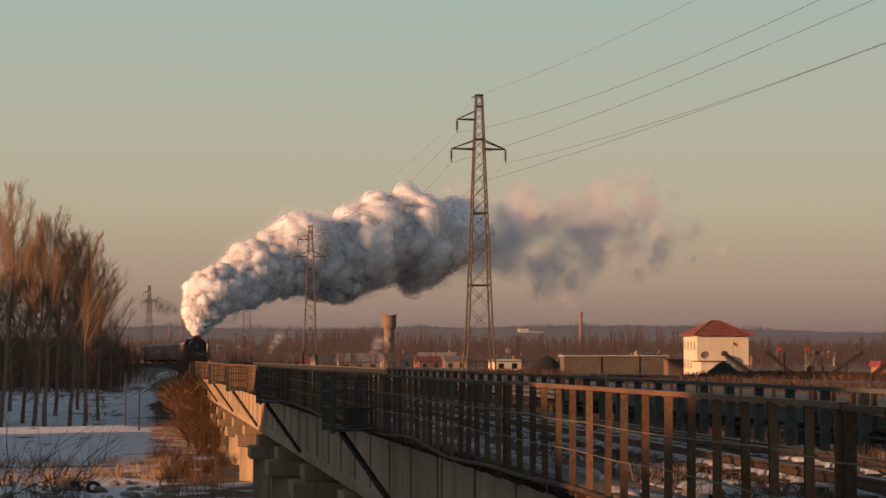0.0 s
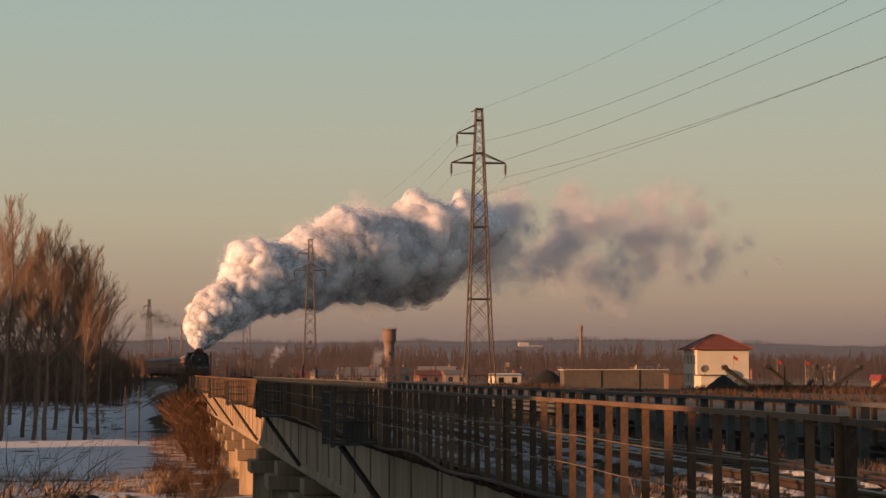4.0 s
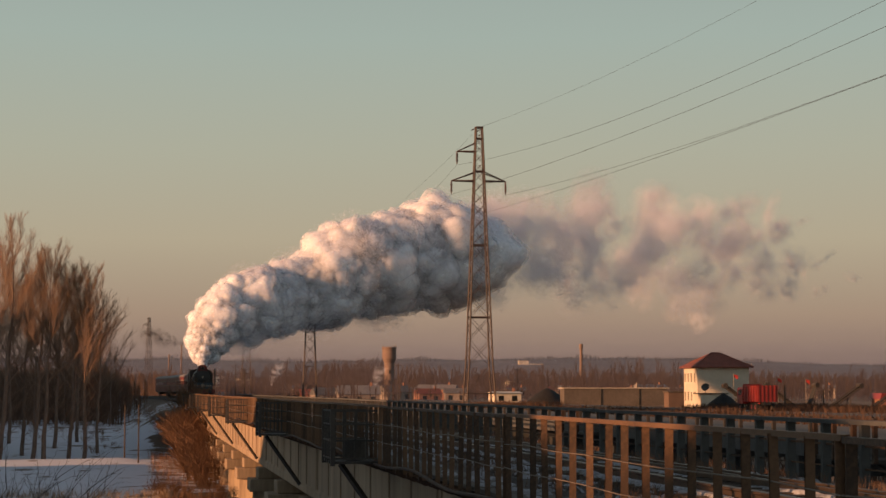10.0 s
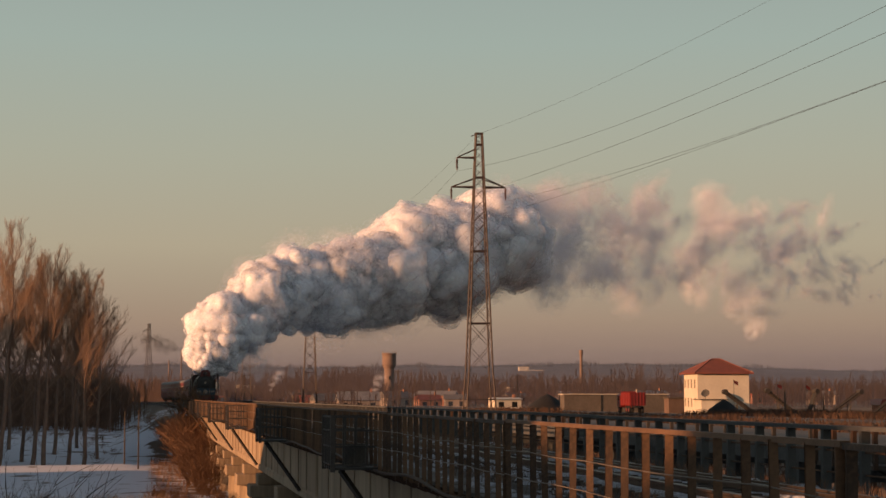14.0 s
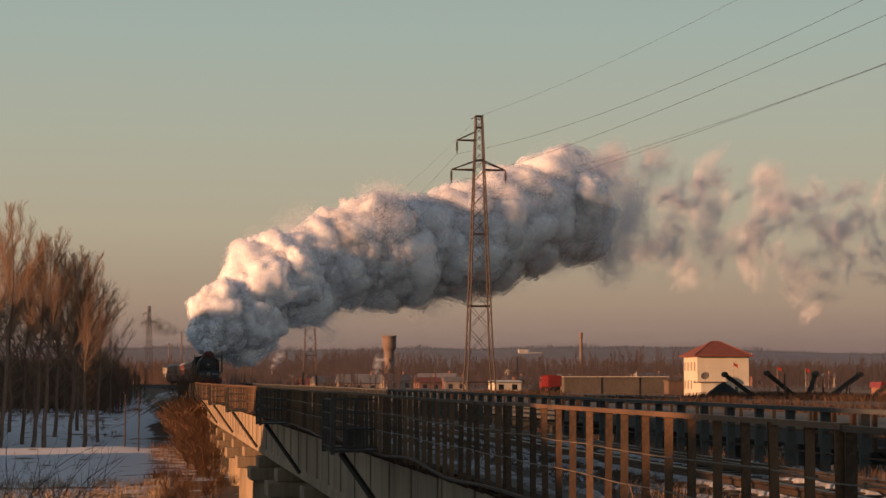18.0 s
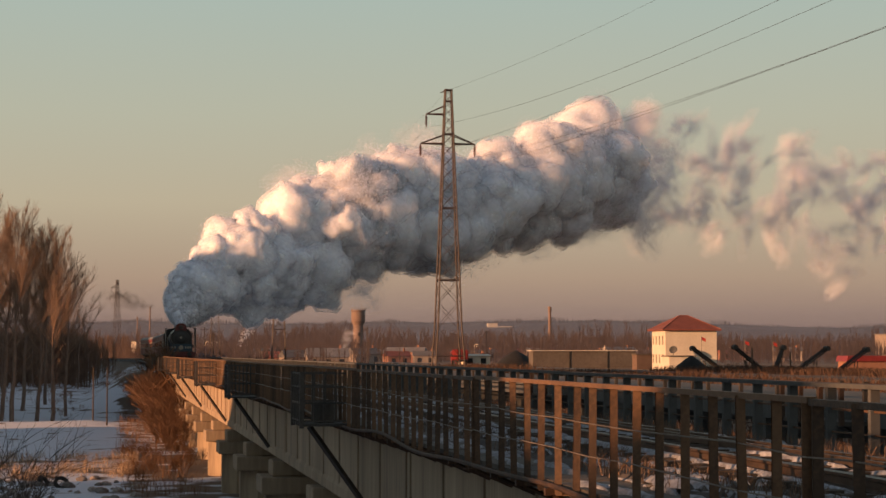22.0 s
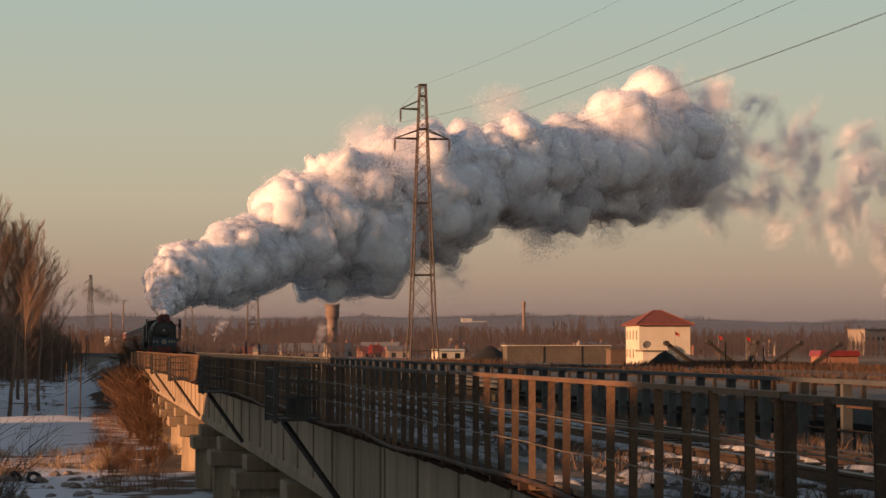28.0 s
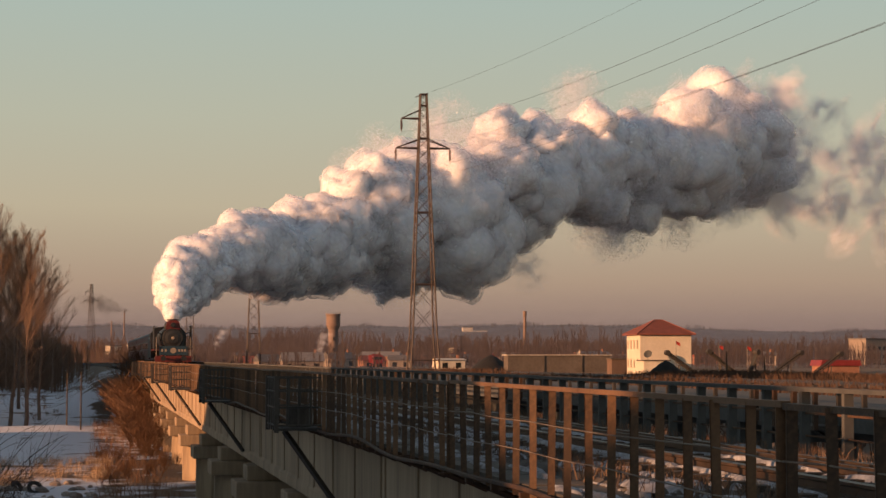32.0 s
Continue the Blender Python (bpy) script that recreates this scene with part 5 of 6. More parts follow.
def build_haze():
    """Upright sheets in place of haze, one behind the other, each fading towards its top and its ends."""
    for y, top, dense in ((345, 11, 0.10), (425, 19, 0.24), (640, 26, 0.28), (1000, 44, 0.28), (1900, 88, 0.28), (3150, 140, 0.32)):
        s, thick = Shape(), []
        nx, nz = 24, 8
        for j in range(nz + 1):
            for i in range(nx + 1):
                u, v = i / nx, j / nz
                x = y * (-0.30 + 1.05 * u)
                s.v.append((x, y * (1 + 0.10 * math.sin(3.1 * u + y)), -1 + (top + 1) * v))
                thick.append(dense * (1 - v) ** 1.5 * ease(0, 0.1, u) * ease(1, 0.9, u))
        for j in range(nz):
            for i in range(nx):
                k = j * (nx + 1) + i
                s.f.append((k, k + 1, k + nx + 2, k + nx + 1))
        me = s.mesh("haze_sheet", "haze", True)
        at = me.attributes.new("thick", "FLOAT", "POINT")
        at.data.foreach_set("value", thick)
        tagged(new("haze_sheet", me), "upright blue-grey sheet standing in for distance haze", "mist", "mist over the flats", "stuff")


build_haze()


# ---------------- train ----------------
TRAIN_T = [-60, -20, 0, 6, 9, 13, 19, 23, 28, 32]
TRAIN_Y = [437, 331.5, 277.5, 261, 253, 242, 224.5, 210.8, 188.5, 170]


def train_y(t):
    """Where the locomotive's buffer beam is along the line at t seconds."""
    ts, ys = TRAIN_T, TRAIN_Y
    i = max(0, min(len(ts) - 2, int(np.searchsorted(ts, t)) - 1))

    def slope(k):
        a, b = max(0, k - 1), min(len(ts) - 1, k + 1)
        return (ys[b] - ys[a]) / (ts[b] - ts[a])
    h = ts[i + 1] - ts[i]
    u = (t - ts[i]) / h
    return ((2 * u ** 3 - 3 * u ** 2 + 1) * ys[i] + (u ** 3 - 2 * u ** 2 + u) * h * slope(i)
            + (-2 * u ** 3 + 3 * u ** 2) * ys[i + 1] + (u ** 3 - u ** 2) * h * slope(i + 1))


def wheel(parent, x, y, r, mat="loco_red"):
    s = Shape()
    s.tube((x - 0.07, y, r), (x + 0.07, y, r), r, None, 22)
    s.tube((x - 0.09, y, r), (x + 0.09, y, r), r * 0.25, None, 12)
    return part("wheel", s, mat, parent)


def ytube(s, y0, y1, r0, r1, z, x=0, n=28):
    return s.tube((x, y0, z), (x, y1, z), r0, r1, n)


def build_loco():
    lo = thing("steam_locomotive", "black steam locomotive with smoke deflectors and blue front board", "locomotive")
    part("frame", Shape().box(-0.6, 0.6, 0.3, 13.0, 0.75, 1.35), "loco_black", lo)
    part("boiler", ytube(Shape(), 3.2, 10.8, 1.02, 1.12, 2.95), "loco_black", lo, smooth=True)
    box = Shape()
    ytube(box, 1.15, 3.2, 1.06, 1.06, 2.95)
    part("smokebox", box, "loco_black", lo)
    door = Shape()
    ytube(door, 1.05, 1.16, 0.86, 0.92, 2.95)
    ytube(door, 0.98, 1.06, 0.45, 0.75, 2.95)
    sd = part("smokebox_door", door, "loco_black", lo)
    part("door_badge", ytube(Shape(), 0.94, 0.98, 0.13, 0.16, 2.95, 0, 5), "dull_cream", sd, "pale star-shaped badge")
    st = Shape().lathe([(0.52, 3.9), (0.40, 4.1), (0.40, 4.55), (0.52, 4.62), (0.50, 4.72), (0.34, 4.72), (0.34, 4.4)], 20, 0, 2.0, 0)
    part("chimney", st, "loco_black", lo)
    brow = Shape()
    brow.prism([(-0.62, 3.75), (-0.62, 4.05), (-0.5, 4.45), (-0.3, 4.6), (0.3, 4.6), (0.5, 4.45), (0.62, 4.05), (0.62, 3.75)], 1.1, 1.6)
    part("feedwater_heater", brow, "loco_red", lo, "dull red feedwater heater front above the smokebox")
    hl = part("headlight", ytube(Shape(), 0.75, 1.1, 0.2, 0.24, 4.15, 0, 16), "loco_black", lo)
    part("lens", ytube(Shape(), 0.72, 0.75, 0.16, 0.16, 4.15, 0, 16), "glass", hl)
    dome = Shape().lathe([(0.6, 3.8), (0.58, 4.3), (0.45, 4.5), (0.1, 4.56)], 18, 0, 6.0, 0)
    part("dome", dome, "loco_black", lo)
    for s in (-1, 1):
        d = Shape()
        d.box(s * 1.60 - 0.02, s * 1.60 + 0.02, 0.9, 4.6, 1.95, 4.05)
        d.box(s * 1.52 - 0.10, s * 1.52 + 0.10, 0.9, 4.6, 4.05, 4.09)
        part("smoke_deflector", d, "loco_black", lo)
        part("stay", Shape().bar((s * 1.58, 1.3, 3.6), (s * 1.0, 1.3, 3.3), 0.06), "loco_black", lo)
        part("running_board", Shape().box(min(s * 0.6, s * 1.6), max(s * 0.6, s * 1.6), 0.6, 11, 1.82, 1.9), "loco_red", lo)
        cy = Shape()
        ytube(cy, 1.7, 3.0, 0.42, 0.42, 0.95, s * 1.15, 18)
        part("cylinder", cy, "loco_black", lo)
        for y in (5.0, 6.6, 8.2, 9.8):
            wheel(lo, s * 0.72, y, 0.75)
        wheel(lo, s * 0.72, 3.6, 0.46)
        wheel(lo, s * 0.72, 11.8, 0.5)
        part("connecting_rod", Shape().box(min(s * 0.84, s * 0.9), max(s * 0.84, s * 0.9), 3.0, 9.9, 0.62, 0.74), "steel", lo)
        buf = Shape()
        ytube(buf, -0.35, 0.1, 0.10, 0.10, 1.06, s * 0.88, 12)
        ytube(buf, -0.42, -0.35, 0.24, 0.24, 1.06, s * 0.88, 16)
        part("buffer", buf, "loco_black", lo)
        hr = Shape()
        hr.tube((s * 1.45, 0.25, 1.3), (s * 1.45, 0.25, 3.0), 0.03)
        part("handrail", hr, "dull_cream", lo)
        part("marker_lamp", ytube(Shape(), 0.2, 0.4, 0.12, 0.12, 2.0, s * 1.25, 12), "loco_black", lo)
    bevel(part("buffer_beam", Shape().box(-1.55, 1.55, 0.1, 0.3, 0.75, 1.30), "loco_red", lo), 0.02)
    for k in range(9):
        x = -1.2 + 0.3 * k
        part("pilot_bar", Shape().bar((x, 0.15, 0.75), (x, -0.2, 0.2), 0.06), "loco_red", lo)
    bd = part("front_board", Shape().box(-1.22, 1.22, 0.28, 0.34, 1.38, 2.2), "loco_blue", lo, "pale blue nameboard with a round badge")
    part("board_badge", Shape().tube((0, 0.24, 1.79), (0, 0.28, 1.79), 0.26, None, 20), "dull_cream", bd)
    for x in (-0.95, -0.65, 0.5, 0.75, 1.0):
        part("writing_bar", Shape().box(x - 0.08, x + 0.08, 0.25, 0.279, 1.68, 1.92), "dull_cream", bd)
    cab = Shape()
    cab.prism([(-1.6, 1.6), (-1.6, 3.5), (-1.2, 4.05), (0, 4.25), (1.2, 4.05), (1.6, 3.5), (1.6, 1.6)], 10.8, 13.2)
    cb = part("cab", cab, "loco_black", lo)
    for s in (-1, 1):
        part("cab_window", Shape().box(min(s * 1.59, s * 1.62), max(s * 1.59, s * 1.62), 11.2, 12.4, 2.6, 3.3), "glass", cb)
        part("front_window", Shape().box(s * 1.33 - 0.15, s * 1.33 + 0.15, 10.77, 10.81, 2.8, 3.4), "glass", cb)
    return lo


def build_tender():
    te = thing("tender", "black coal tender behind the locomotive", "tender")
    tank = Shape()
    tank.prism([(-1.55, 1.2), (-1.55, 3.2), (-1.3, 3.6), (1.3, 3.6), (1.55, 3.2), (1.55, 1.2)], 0.3, 10.0)
    part("tank", tank, "loco_black", te)
    co = Shape()
    co.prism([(-1.2, 3.55), (-0.6, 4.05), (0.5, 4.1), (1.2, 3.55)], 0.8, 7.5)
    part("coal", co, "coal", te)
    for y in (1.5, 3.0, 4.5, 6.0, 7.5, 9.0):
        for s in (-1, 1):
            wheel(te, s * 0.72, y, 0.5)
    part("frame", Shape().box(-1.3, 1.3, 0.2, 10.1, 0.9, 1.2), "loco_red", te)
    return te


def build_coach():
    ln = 23.6
    c = thing("passenger_coach", "dark red passenger coach with cream window band and grey roof", "railway coach", None, "coaches of the train")
    bod = Shape()
    bod.box(-1.52, 1.52, 0, ln, 1.05, 2.05)
    part("lower_body", bod, "coach_red", c)
    band = Shape()
    band.box(-1.52, 1.52, 0, ln, 2.05, 2.14)
    band.box(-1.50, 1.50, 0, ln, 2.9, 3.02)
    part("cream_band", band, "dull_cream", c)
    mid = Shape().box(-1.5, 1.5, 0.02, ln - 0.02, 2.14, 2.9)
    md = part("window_band", mid, "coach_red", c)
    part("upper_body", Shape().box(-1.52, 1.52, 0, ln, 3.02, 3.55), "coach_red", c)
    roof = Shape()
    roof.prism([(1.56 * math.cos(a), 3.55 + 0.6 * math.sin(a)) for a in [math.pi * i / 12 for i in range(13)]], -0.05, ln + 0.05)
    part("roof", roof, "coach_roof", c)
    for k in range(10):
        for s in (-1, 1):
            part("window", Shape().box(min(s * 1.50, s * 1.515), max(s * 1.50, s * 1.515), 2.2 + 2.0 * k, 3.3 + 2.0 * k, 2.2, 2.86), "glass", md)
    for y in (2.5, ln - 2.5):
        bg = Shape().box(-1.1, 1.1, y - 1.6, y + 1.6, 0.45, 0.85)
        b = part("bogie", bg, "loco_black", c)
        for s in (-1, 1):
            for dy in (-1.2, 1.2):
                wheel(b, s * 0.72, y + dy, 0.46, "loco_black")
    part("underframe", Shape().box(-1.4, 1.4, 0.1, ln - 0.1, 0.85, 1.05), "loco_black", c)
    part("end_gangway", Shape().box(-0.6, 0.6, -0.3, 0, 1.1, 3.2), "rubber", c)
    return c


loco = build_loco()
tender = build_tender()
coach = build_coach()
coaches = [coach] + [copy_thing(coach, Matrix()) for _ in range(3)]


# ---------------- truck on the road ----------------
def build_truck():
    """A red tipper seen from its side and back; it faces away along the road."""
    t = thing("red_truck", "red open-bodied lorry driving along the terrace road", "truck")
    bed = Shape()
    bed.box(-1.25, 1.25, 0.0, 5.2, 1.15, 1.3)
    bed.box(-1.25, -1.18, 0, 5.2, 1.3, 3.1)
    bed.box(1.18, 1.25, 0, 5.2, 1.3, 3.1)
    bed.box(-1.18, 1.18, 0, 0.07, 1.3, 3.1)
    bed.box(-1.18, 1.18, 5.13, 5.2, 1.3, 3.3)
    bd = part("tipper_body", bed, "truck_red", t)
    for k in range(6):
        y = 0.3 + 0.92 * k
        for s in (-1, 1):
            part("stake", Shape().box(min(s * 1.25, s * 1.32), max(s * 1.25, s * 1.32), y, y + 0.12, 1.1, 3.12), "truck_red", bd)
    for k in range(5):
        part("tail_stake", Shape().box(-1.1 + 0.5 * k, -1.0 + 0.5 * k, -0.07, 0, 1.1, 3.12), "truck_red", bd)
    cab = Shape().prism([(-1.2, 0.9), (-1.2, 2.7), (-1.05, 2.9), (1.05, 2.9), (1.2, 2.7), (1.2, 0.9)], 5.5, 7.4)
    cb = part("cab", cab, "truck_red", t)
    for s in (-1, 1):
        part("cab_window", Shape().box(min(s * 1.19, s * 1.215), max(s * 1.19, s * 1.215), 5.9, 7.0, 1.95, 2.6), "glass", cb)
    part("windscreen", Shape().box(-1.0, 1.0, 7.38, 7.42, 1.9, 2.65), "glass", cb)
    part("tail_lamp", Shape().box(-1.15, -0.95, -0.05, 0.0, 0.9, 1.02), "flag", t)
    part("chassis", Shape().box(-0.45, 0.45, 0.0, 7.3, 0.75, 1.1), "loco_black", t)
    for y in (1.1, 2.4, 6.5):
        for s in (-1, 1):
            w = Shape()
            w.tube((s * 0.8, y, 0.5), (s * 1.15, y, 0.5), 0.5, None, 18)
            wh = part("wheel", w, "rubber", t)
            r = Shape()
            r.tube((s * 1.14, y, 0.5), (s * 1.17, y, 0.5), 0.26, None, 14)
            part("rim", r, "truck_red", wh)
    return t


truck = build_truck()
car = copy_thing(truck, pose(72, 430, 4.0))
tagged(car, "dark red lorry coming along the terrace road")


# ---------------- smoke ----------------
def billow(seed, sub, amp):
    """A cauliflower lump of unit radius: round swellings with creases between them."""
    bm = bmesh.new()
    bmesh.ops.create_icosphere(bm, subdivisions=sub, radius=1.0)
    off = Vector((seed * 11.3, seed * 5.1, seed * 2.7))
    dice = random.Random(seed * 13 + 5)

    def way():
        return Vector((dice.gauss(0, 1), dice.gauss(0, 1), dice.gauss(0, 1))).normalized()
    domes = [(way(), dice.uniform(0.5, 0.75), dice.uniform(0.36, 0.58)) for _ in range(int(14 * amp))]
    domes += [(way(), dice.uniform(0.78, 0.98), dice.uniform(0.13, 0.28)) for _ in range(int(46 * amp))]
    for v in bm.verts:
        p = v.co.normalized()
        far = 0.72
        for c, d, r in domes:
            k = p.dot(c)
            if k > 0:
                h = r * r - d * d * (1 - k * k)
                if h > 0:
                    far = max(far, d * k + math.sqrt(h))
        q = 0.30 * noise.noise(p * 2.1 + off) + 0.26 * abs(noise.noise(p * 5.2 + off)) + 0.17 * abs(noise.noise(p * 11.5 + off))
        v.co = p * (far * (0.92 + 0.6 * q))
    for v in list(bm.verts):
        v.co = v.co * 0.4 + sum((e.other_vert(v).co for e in v.link_edges), Vector()) * (0.6 / len(v.link_edges))
    bm.normal_update()
    vs, fs = [tuple(v.co) for v in bm.verts], [tuple(v.index for v in f.verts) for f in bm.faces]
    soft = [tuple((v.normal * 0.75 + v.co.normalized() * 0.25).normalized()) for v in bm.verts]
    bm.free()
    # two thin skins of half clear smoke round the dense core
    core = len(fs)
    layer = [0] * core
    body_v, body_f, body_n = list(vs), list(fs), list(soft)
    off = Vector((seed * 3.1, 4.0, seed * 1.7))
    for kind, grow in ((1, 1.05), (2, 1.12)):
        k = len(vs)
        for p in body_v:
            p = Vector(p)
            vs.append(tuple(p * (grow + 0.05 * noise.noise(p * 3.0 + off * kind))))
        soft += body_n
        fs += [tuple(i + k for i in q) for q in body_f]
        layer += [kind] * core
    me = bpy.data.meshes.new("billow")
    me.from_pydata(vs, [], fs)
    for m in ("smoke", "smoke_skin", "smoke_veil"):
        me.materials.append(M[m])
    me.polygons.foreach_set("material_index", layer)
    me.polygons.foreach_set("use_smooth", [True] * len(fs))
    # light wraps softly round the swellings
    me.normals_split_custom_set_from_vertices(soft)
    return me


def mist(seed, count, size, mat="smoke_thin"):
    """A loose drift of fine smoke flecks that thins outwards, for puffs of about unit radius."""
    rng = np.random.default_rng(seed)
    off = Vector((seed * 3.7, 0, seed))
    v, f = [], []
    while len(f) < count:
        p = Vector(rng.normal(0, 0.42, 3))
        if p.length > 1.05:
            continue
        d = 0.42 + 1.2 * noise.noise(p * 1.8 + off) + 0.7 * noise.noise(p * 4.2 + off)
        if rng.random() > d * 1.1:
            continue
        k = len(v)
        for _ in range(3):
            v.append(tuple(p + Vector(rng.normal(0, size, 3))))
        f.append((k, k + 1, k + 2))
    me = bpy.data.meshes.new("mist")
    me.from_pydata(v, [], f)
    me.materials.append(M[mat])
    return me


plume = thing("smoke_plume", "billowing white and grey steam plume drifting from the locomotive chimney", "smoke")
BILLOW_BIG = [billow(k, 4, 0.9) for k in range(5)]
BILLOW_MID = [billow(40 + k, 4, 0.9) for k in range(5)]
BILLOW_SMALL = [billow(10 + k, 3, 0.9) for k in range(4)]
MIST = [mist(k, 13000, 0.0080) for k in range(6)]
SOOT = mist(20, 6000, 0.011, "soot")
MIST_THIN = [mist(10 + k, 7000, 0.008) for k in range(4)]

# upper and lower edge of the plume above the river flats, by the smoke's age in seconds
AGE = (0, 0.7, 1.5, 3, 8, 15, 24, 34, 44)
TOP = (10.8, 14.0, 17.5, 20.6, 26.0, 33.2, 38.8, 45.4, 48.0)
LOW = (9.9, 10.3, 11.0, 12.6, 15.0, 16.3, 20.2, 21.6, 25.0)
# swells and dips of both edges, by the second at which the smoke left the chimney
PUFF_T = (-32, -28, -24, -21, -18, -15, -12, -10, -8, -6, -4, -2, 0, 2, 4, 6, 8, 10, 12, 14, 16, 18, 20, 22, 24, 26, 28, 30)
SWELL = (-6.0, -3.6, -1.4, -1.5, 0.3, 0.0, -1.9, 3.6, 2.3, 2.1, -0.2, 4.5, -0.9, 0.7, 1.2, 3.7, 2.6, 3.7, 3.4, 1.2, 1.9, 1.1, -1.6, -2.4, -3.5, -1.6, -1.6, -0.2)
SINK = (-1.9, -0.1, 1.4, 1.1, 4.6, 2.9, 1.2, 2.4, 1.4, 1.8, 1.6, 1.6, 1.0, 0.8, -0.6, 0.4, 1.2, -0.3, -4.0, -4.6, -4.2, -1.6, -1.9, -1.0, -1.8, 0.6, 1.3, -0.6)


def edges(t0, a):
    """The lower and upper edge of the smoke let out at t0 seconds, a seconds later."""
    k = min(1.0, a / 4)
    return (float(np.interp(a, AGE, LOW) + k * np.interp(t0, PUFF_T, SINK)),
            float(np.interp(a, AGE, TOP) + k * np.interp(t0, PUFF_T, SWELL)))


def drift(t0, a):
    """The middle of the smoke let out at t0 seconds, a seconds later: the wind takes it to the right and back along the line."""
    b = max(0.0, a - 1.7 * (1 - math.exp(-a / 1.7)))
    low, top = edges(t0, a)
    return Vector((TRACK_X + 2.2 * b, train_y(t0) + 2.0 - 1.42 * max(0.0, a - 1), (low + top) / 2))


def spread(a, t0):
    low, top = edges(t0, a)
    return (top - low) / 2


def build_plume():
    """Every puff waits in the plume where the plume is as wide as the puff, until its smoke comes by, and then drifts with it."""
    rng = random.Random(4)
    puffs = []
    widths = [(h - l) / 2 for h, l in zip(TOP, LOW)]

    def add(me, t0, r, reach, sink=(90, 99, 1.0), loose=0.0, lag=1.0, body=1.12, flat=False):
        """sink: from which age to which the puff draws into the plume's core, and how far out it then stays; loose: how fast old smoke comes apart."""
        u = Vector((rng.gauss(0, 1), rng.gauss(0, 1), rng.gauss(0, 1))).normalized() * rng.random() ** 0.3
        swirl = Vector((0, noise.noise(Vector((t0 * 0.45, 3.3, 0))), noise.noise(Vector((t0 * 0.45, 9.1, 0)))))
        wait = float(np.interp(r * 1.15, widths, AGE)) * lag if r > 0.6 else 0.0
        deep = 0.30 if flat else rng.uniform(0.85, 1.15)
        ob = part("puff", me, "", plume, m=Matrix.Diagonal((r, r * deep, r * rng.uniform(0.8, 1.05), 1)))
        puffs.append((ob, t0, r * body, wait, u * reach + swirl * 0.65, sink, loose, rng.uniform(-5, 5),
                      pose(0, 0, 0, 0, rng.uniform(-80, 80)) if flat else Euler([rng.uniform(0, 6.28) for _ in range(3)]).to_matrix().to_4x4(), flat))

    # dense fresh steam: small lumps at the chimney, great ones further on
    t0 = -11.0
    while t0 < 33:
        for _ in range(3):
            add(rng.choice(BILLOW_SMALL), t0 + rng.random(), rng.uniform(0.5, 1.0), 0.8, (2, 6, 0.3))
        for r, n, sink in ((1.5, 2, (3, 7, 0.3)), (2.3, 2, (6, 12, 0.35)), (3.4, 1, (15, 26, 0.6)), (4.7, 1, (24, 38, 0.8)), (6.2, rng.randrange(2), (24, 38, 0.85))):
            for _ in range(n):
                kit = BILLOW_BIG if r > 3 else BILLOW_MID
                add(rng.choice(kit), t0 + rng.random(), r * rng.uniform(0.8, 1.25), 1.0, sink, 0.0, rng.uniform(1.0, 1.4))
        t0 += 0.95
    # soft smoke round it
    t0 = -13.0
    while t0 < 24:
        for _ in range(4 if t0 < 12 else 2):
            add(rng.choice(MIST), t0 + rng.random(), rng.uniform(3.0, 6.0), 1.12, (90, 99, 1.0), 0.0, rng.uniform(1.0, 1.5), 0.5)
        t0 += 1.0
    # the older smoke: flat drifts that turn their edge to the viewer and thin to wisps
    t0 = -44.0
    while t0 < -7:
        for _ in range(5 if t0 > -41 else 3):
            add(rng.choice(MIST), t0 + rng.random(), rng.uniform(2.6, 5.6), 1.15, (90, 99, 1.0), rng.uniform(0.0, 0.02), 1.0, 0.45, True)
        t0 += 1.0
    for _ in range(12):
        add(rng.choice(MIST_THIN), rng.uniform(-52, -43), rng.uniform(1.2, 3.0), 1.0, (90, 99, 1.0), 0.0, 1.0, 0.5, True)
    return puffs


PUFFS = build_plume()


def build_stove_smoke():
    """Thin smoke over the village chimneys: a few drifts above one another."""
    made = []
    for x, y, z, tilt in ((sight(662, 470), 470, 6.2, 0.35), (sight(480, 560), 560, 8.5, 0.6)):
        st = thing("stove_smoke", "thin pale stove smoke rising over village roofs", "smoke", pose(x, y, z), "stove smoke over the village")
        for k in range(4):
            r = 0.8 + 0.5 * k
            part("puff", MIST_THIN[k % 4], "", st, m=pose(tilt * k * k * 0.5, 0, 1.7 * k, 40 * k, 70 * k, 30 * k) @ Matrix.Diagonal((r, r, r, 1)))
        made.append((st, x, y, z))
    return made


def build_works():
    """Two thin chimneys far off to the left of the line, dark smoke trailing from one."""
    for sx, y, h in ((322, 1500, 42), (300, 1520, 34)):
        x = sight(sx, y)
        solid("works_chimney", Shape().lathe([(1.0, 0), (0.55, h), (0.7, h), (0.7, h + 1.2), (0.55, h + 1.2)], 12), "hazed_brick", "thin brick works chimney far beyond the line", "chimney", pose(x, y, 2.5), "works chimneys")
    x, y = sight(322, 1500), 1500
    st = thing("works_smoke", "dark smoke trailing from a far works chimney", "smoke", pose(x, y, 46))
    for k in range(5):
        r = 3.5 + 1.6 * k
        part("puff", SOOT, "", st, m=pose(-6.5 * k, 0, 1.6 * k + 0.5, 30 * k, 50 * k, 80 * k) @ Matrix.Diagonal((r * 1.3, r, r * 0.55, 1)))


build_works()
STOVES = build_stove_smoke()


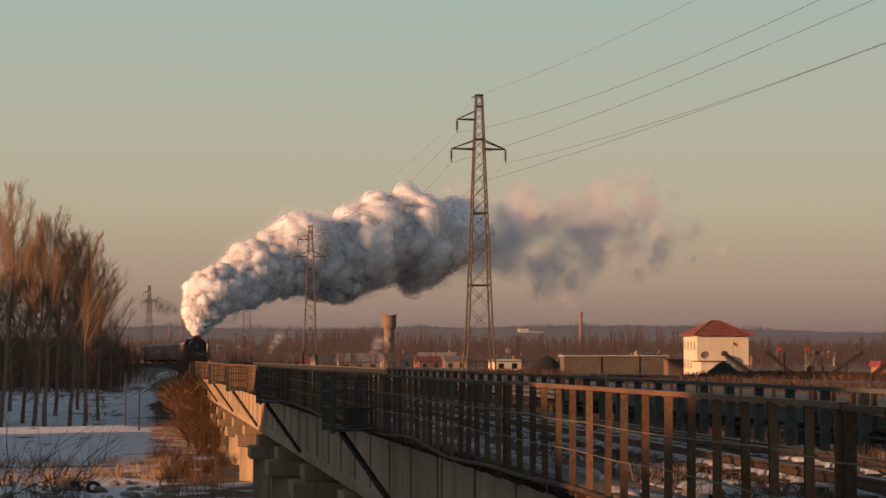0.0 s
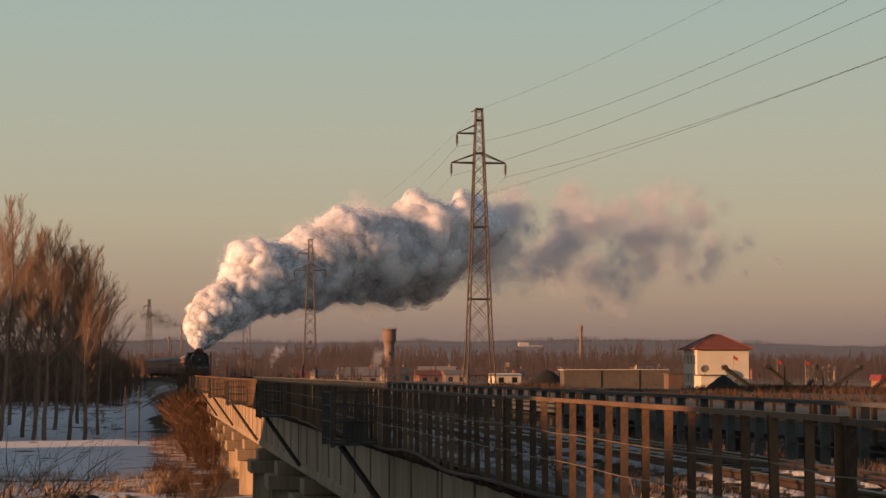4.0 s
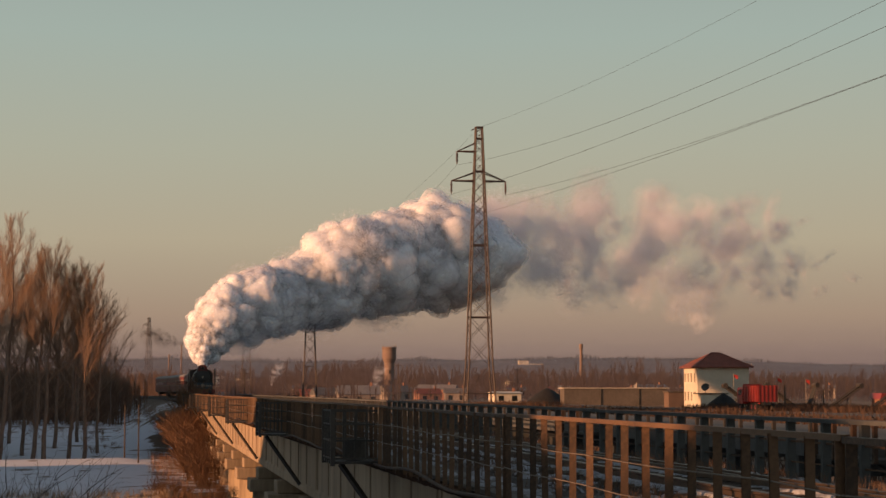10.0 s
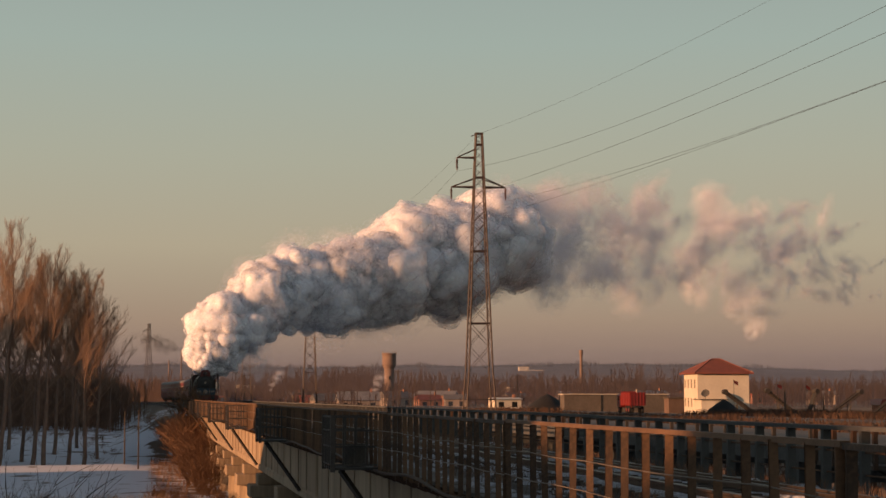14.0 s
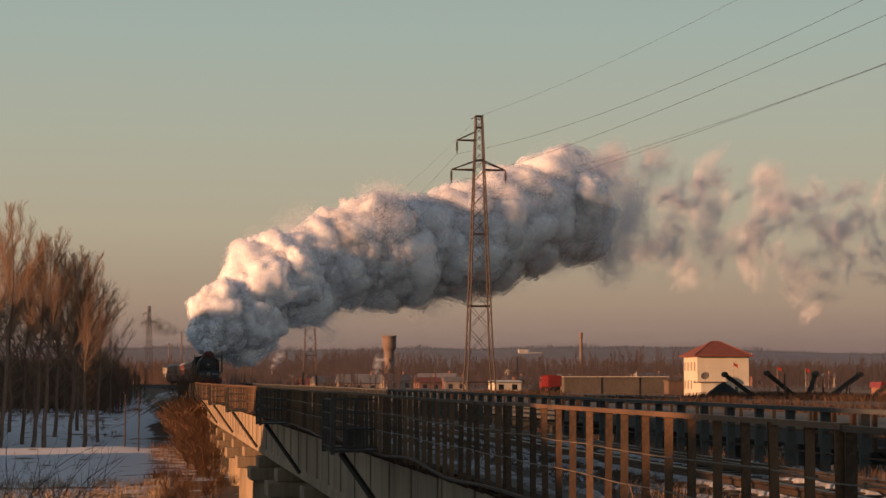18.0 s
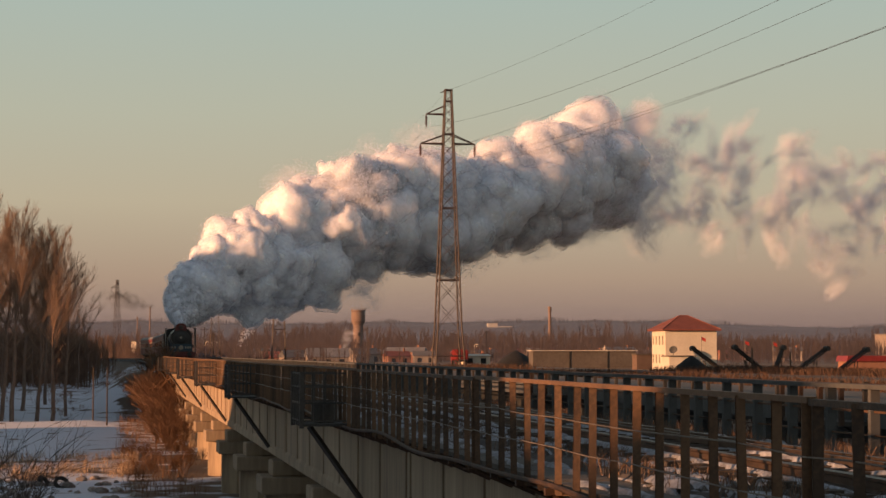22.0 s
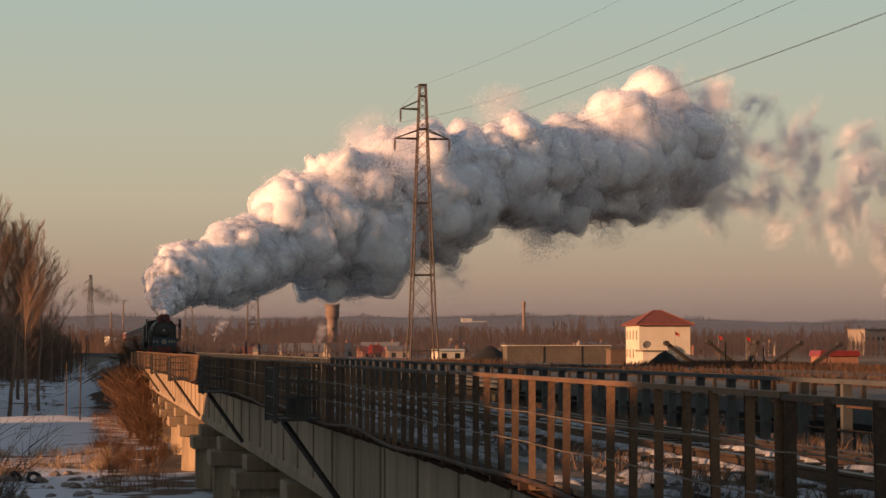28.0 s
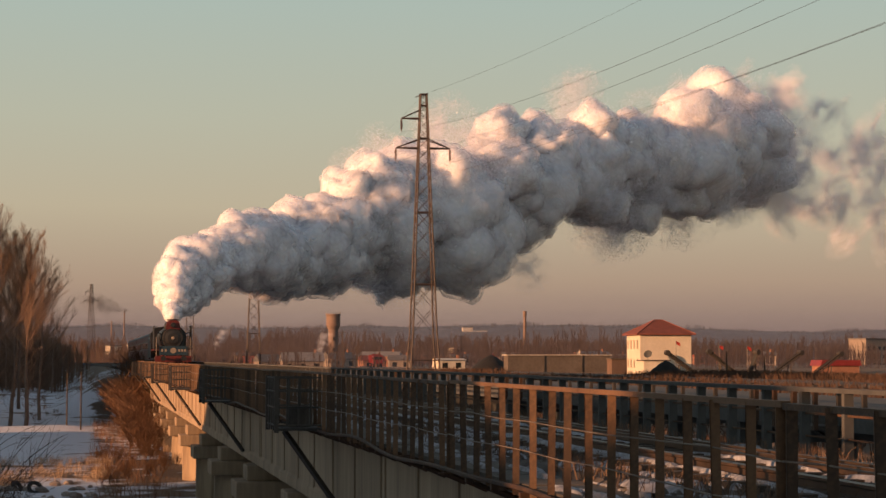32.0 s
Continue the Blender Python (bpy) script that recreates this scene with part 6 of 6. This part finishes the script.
# ---------------- what moves ----------------
def on_track(y_front, ln):
    """A vehicle's pose with its front at y_front and its tail ln further back along the line."""
    a, b = Vector((track_x(y_front), y_front, RAIL)), Vector((track_x(y_front + ln), y_front + ln, RAIL))
    return Matrix.Translation(a) @ pose(0, 0, 0, 0, 0, math.degrees(math.atan2(-(b.x - a.x), b.y - a.y)))


def motions():
    times = [i * 1.0 for i in range(33)]
    walk(loco, [(t, on_track(train_y(t), 13)) for t in times])
    walk(tender, [(t, on_track(train_y(t) + 13.4, 10)) for t in times])
    loco.scale, tender.scale = (1.12, 1, 1.05), (1.08, 1, 1.0)
    for k, c in enumerate(coaches):
        walk(c, [(t, on_track(train_y(t) + 24.0 + 24.4 * k, 23.6)) for t in times])
    # the lorry drives off along the terrace road
    road_y = [(0, 66), (7.5, 165), (9, 184), (10.5, 207.5), (12, 227), (14.5, 262.5), (18, 309.5), (22.5, 373), (28, 444), (32, 490)]
    rows = []
    for t in times:
        y = float(np.interp(t, [p[0] for p in road_y], [p[1] for p in road_y]))
        rows.append((t, pose(73.6, y, max(ground_z(70, y), ground_z(77, y)) + 0.47)))
    walk(truck, rows)
    rows = []
    for t in times:
        y = 727 - 18.0 * max(0.0, t - 16)
        rows.append((t, pose(71.6, y, max(ground_z(70, y), ground_z(77, y)) + 0.47, 0, 0, 180)))
    walk(car, rows)
    for st, x, y, z in STOVES:
        walk(st, [(t, pose(x + 0.012 * t, y, z + 0.03 * t)) for t in (0.0, 16.0, 32.0)])
    for ob, t0, r, wait, u, sink, loose, spin, turn, flat in PUFFS:
        size = ob.scale.copy()
        rows = []
        for i in range(17):
            t = 2.0 * i
            a = t - t0
            if a < wait:
                a, born = wait, t - wait
            else:
                born = t0
            room = max(0.0, spread(a, born) - r) * (1 - (1 - sink[2]) * ease(sink[0], sink[1], a)) * (1 + loose * max(0.0, a - 22))
            p = drift(born, a) + Vector((u.x * room * 0.8, u.y * room * 0.65, u.z * room))
            old = float(np.interp(t0, (-45, -30, -12), (47, 36, 27)))
            veer = pose(0, 0, 0, 75 * ease(old, old + 10 + spin, a), spin * 0.4 * a, 0) if flat else pose(0, 0, 0, 0, spin * a * 0.3, spin * a)
            rows.append((t, Matrix.Translation(p) @ turn @ veer))
        walk(ob, rows)
        ob.scale = size


motions()
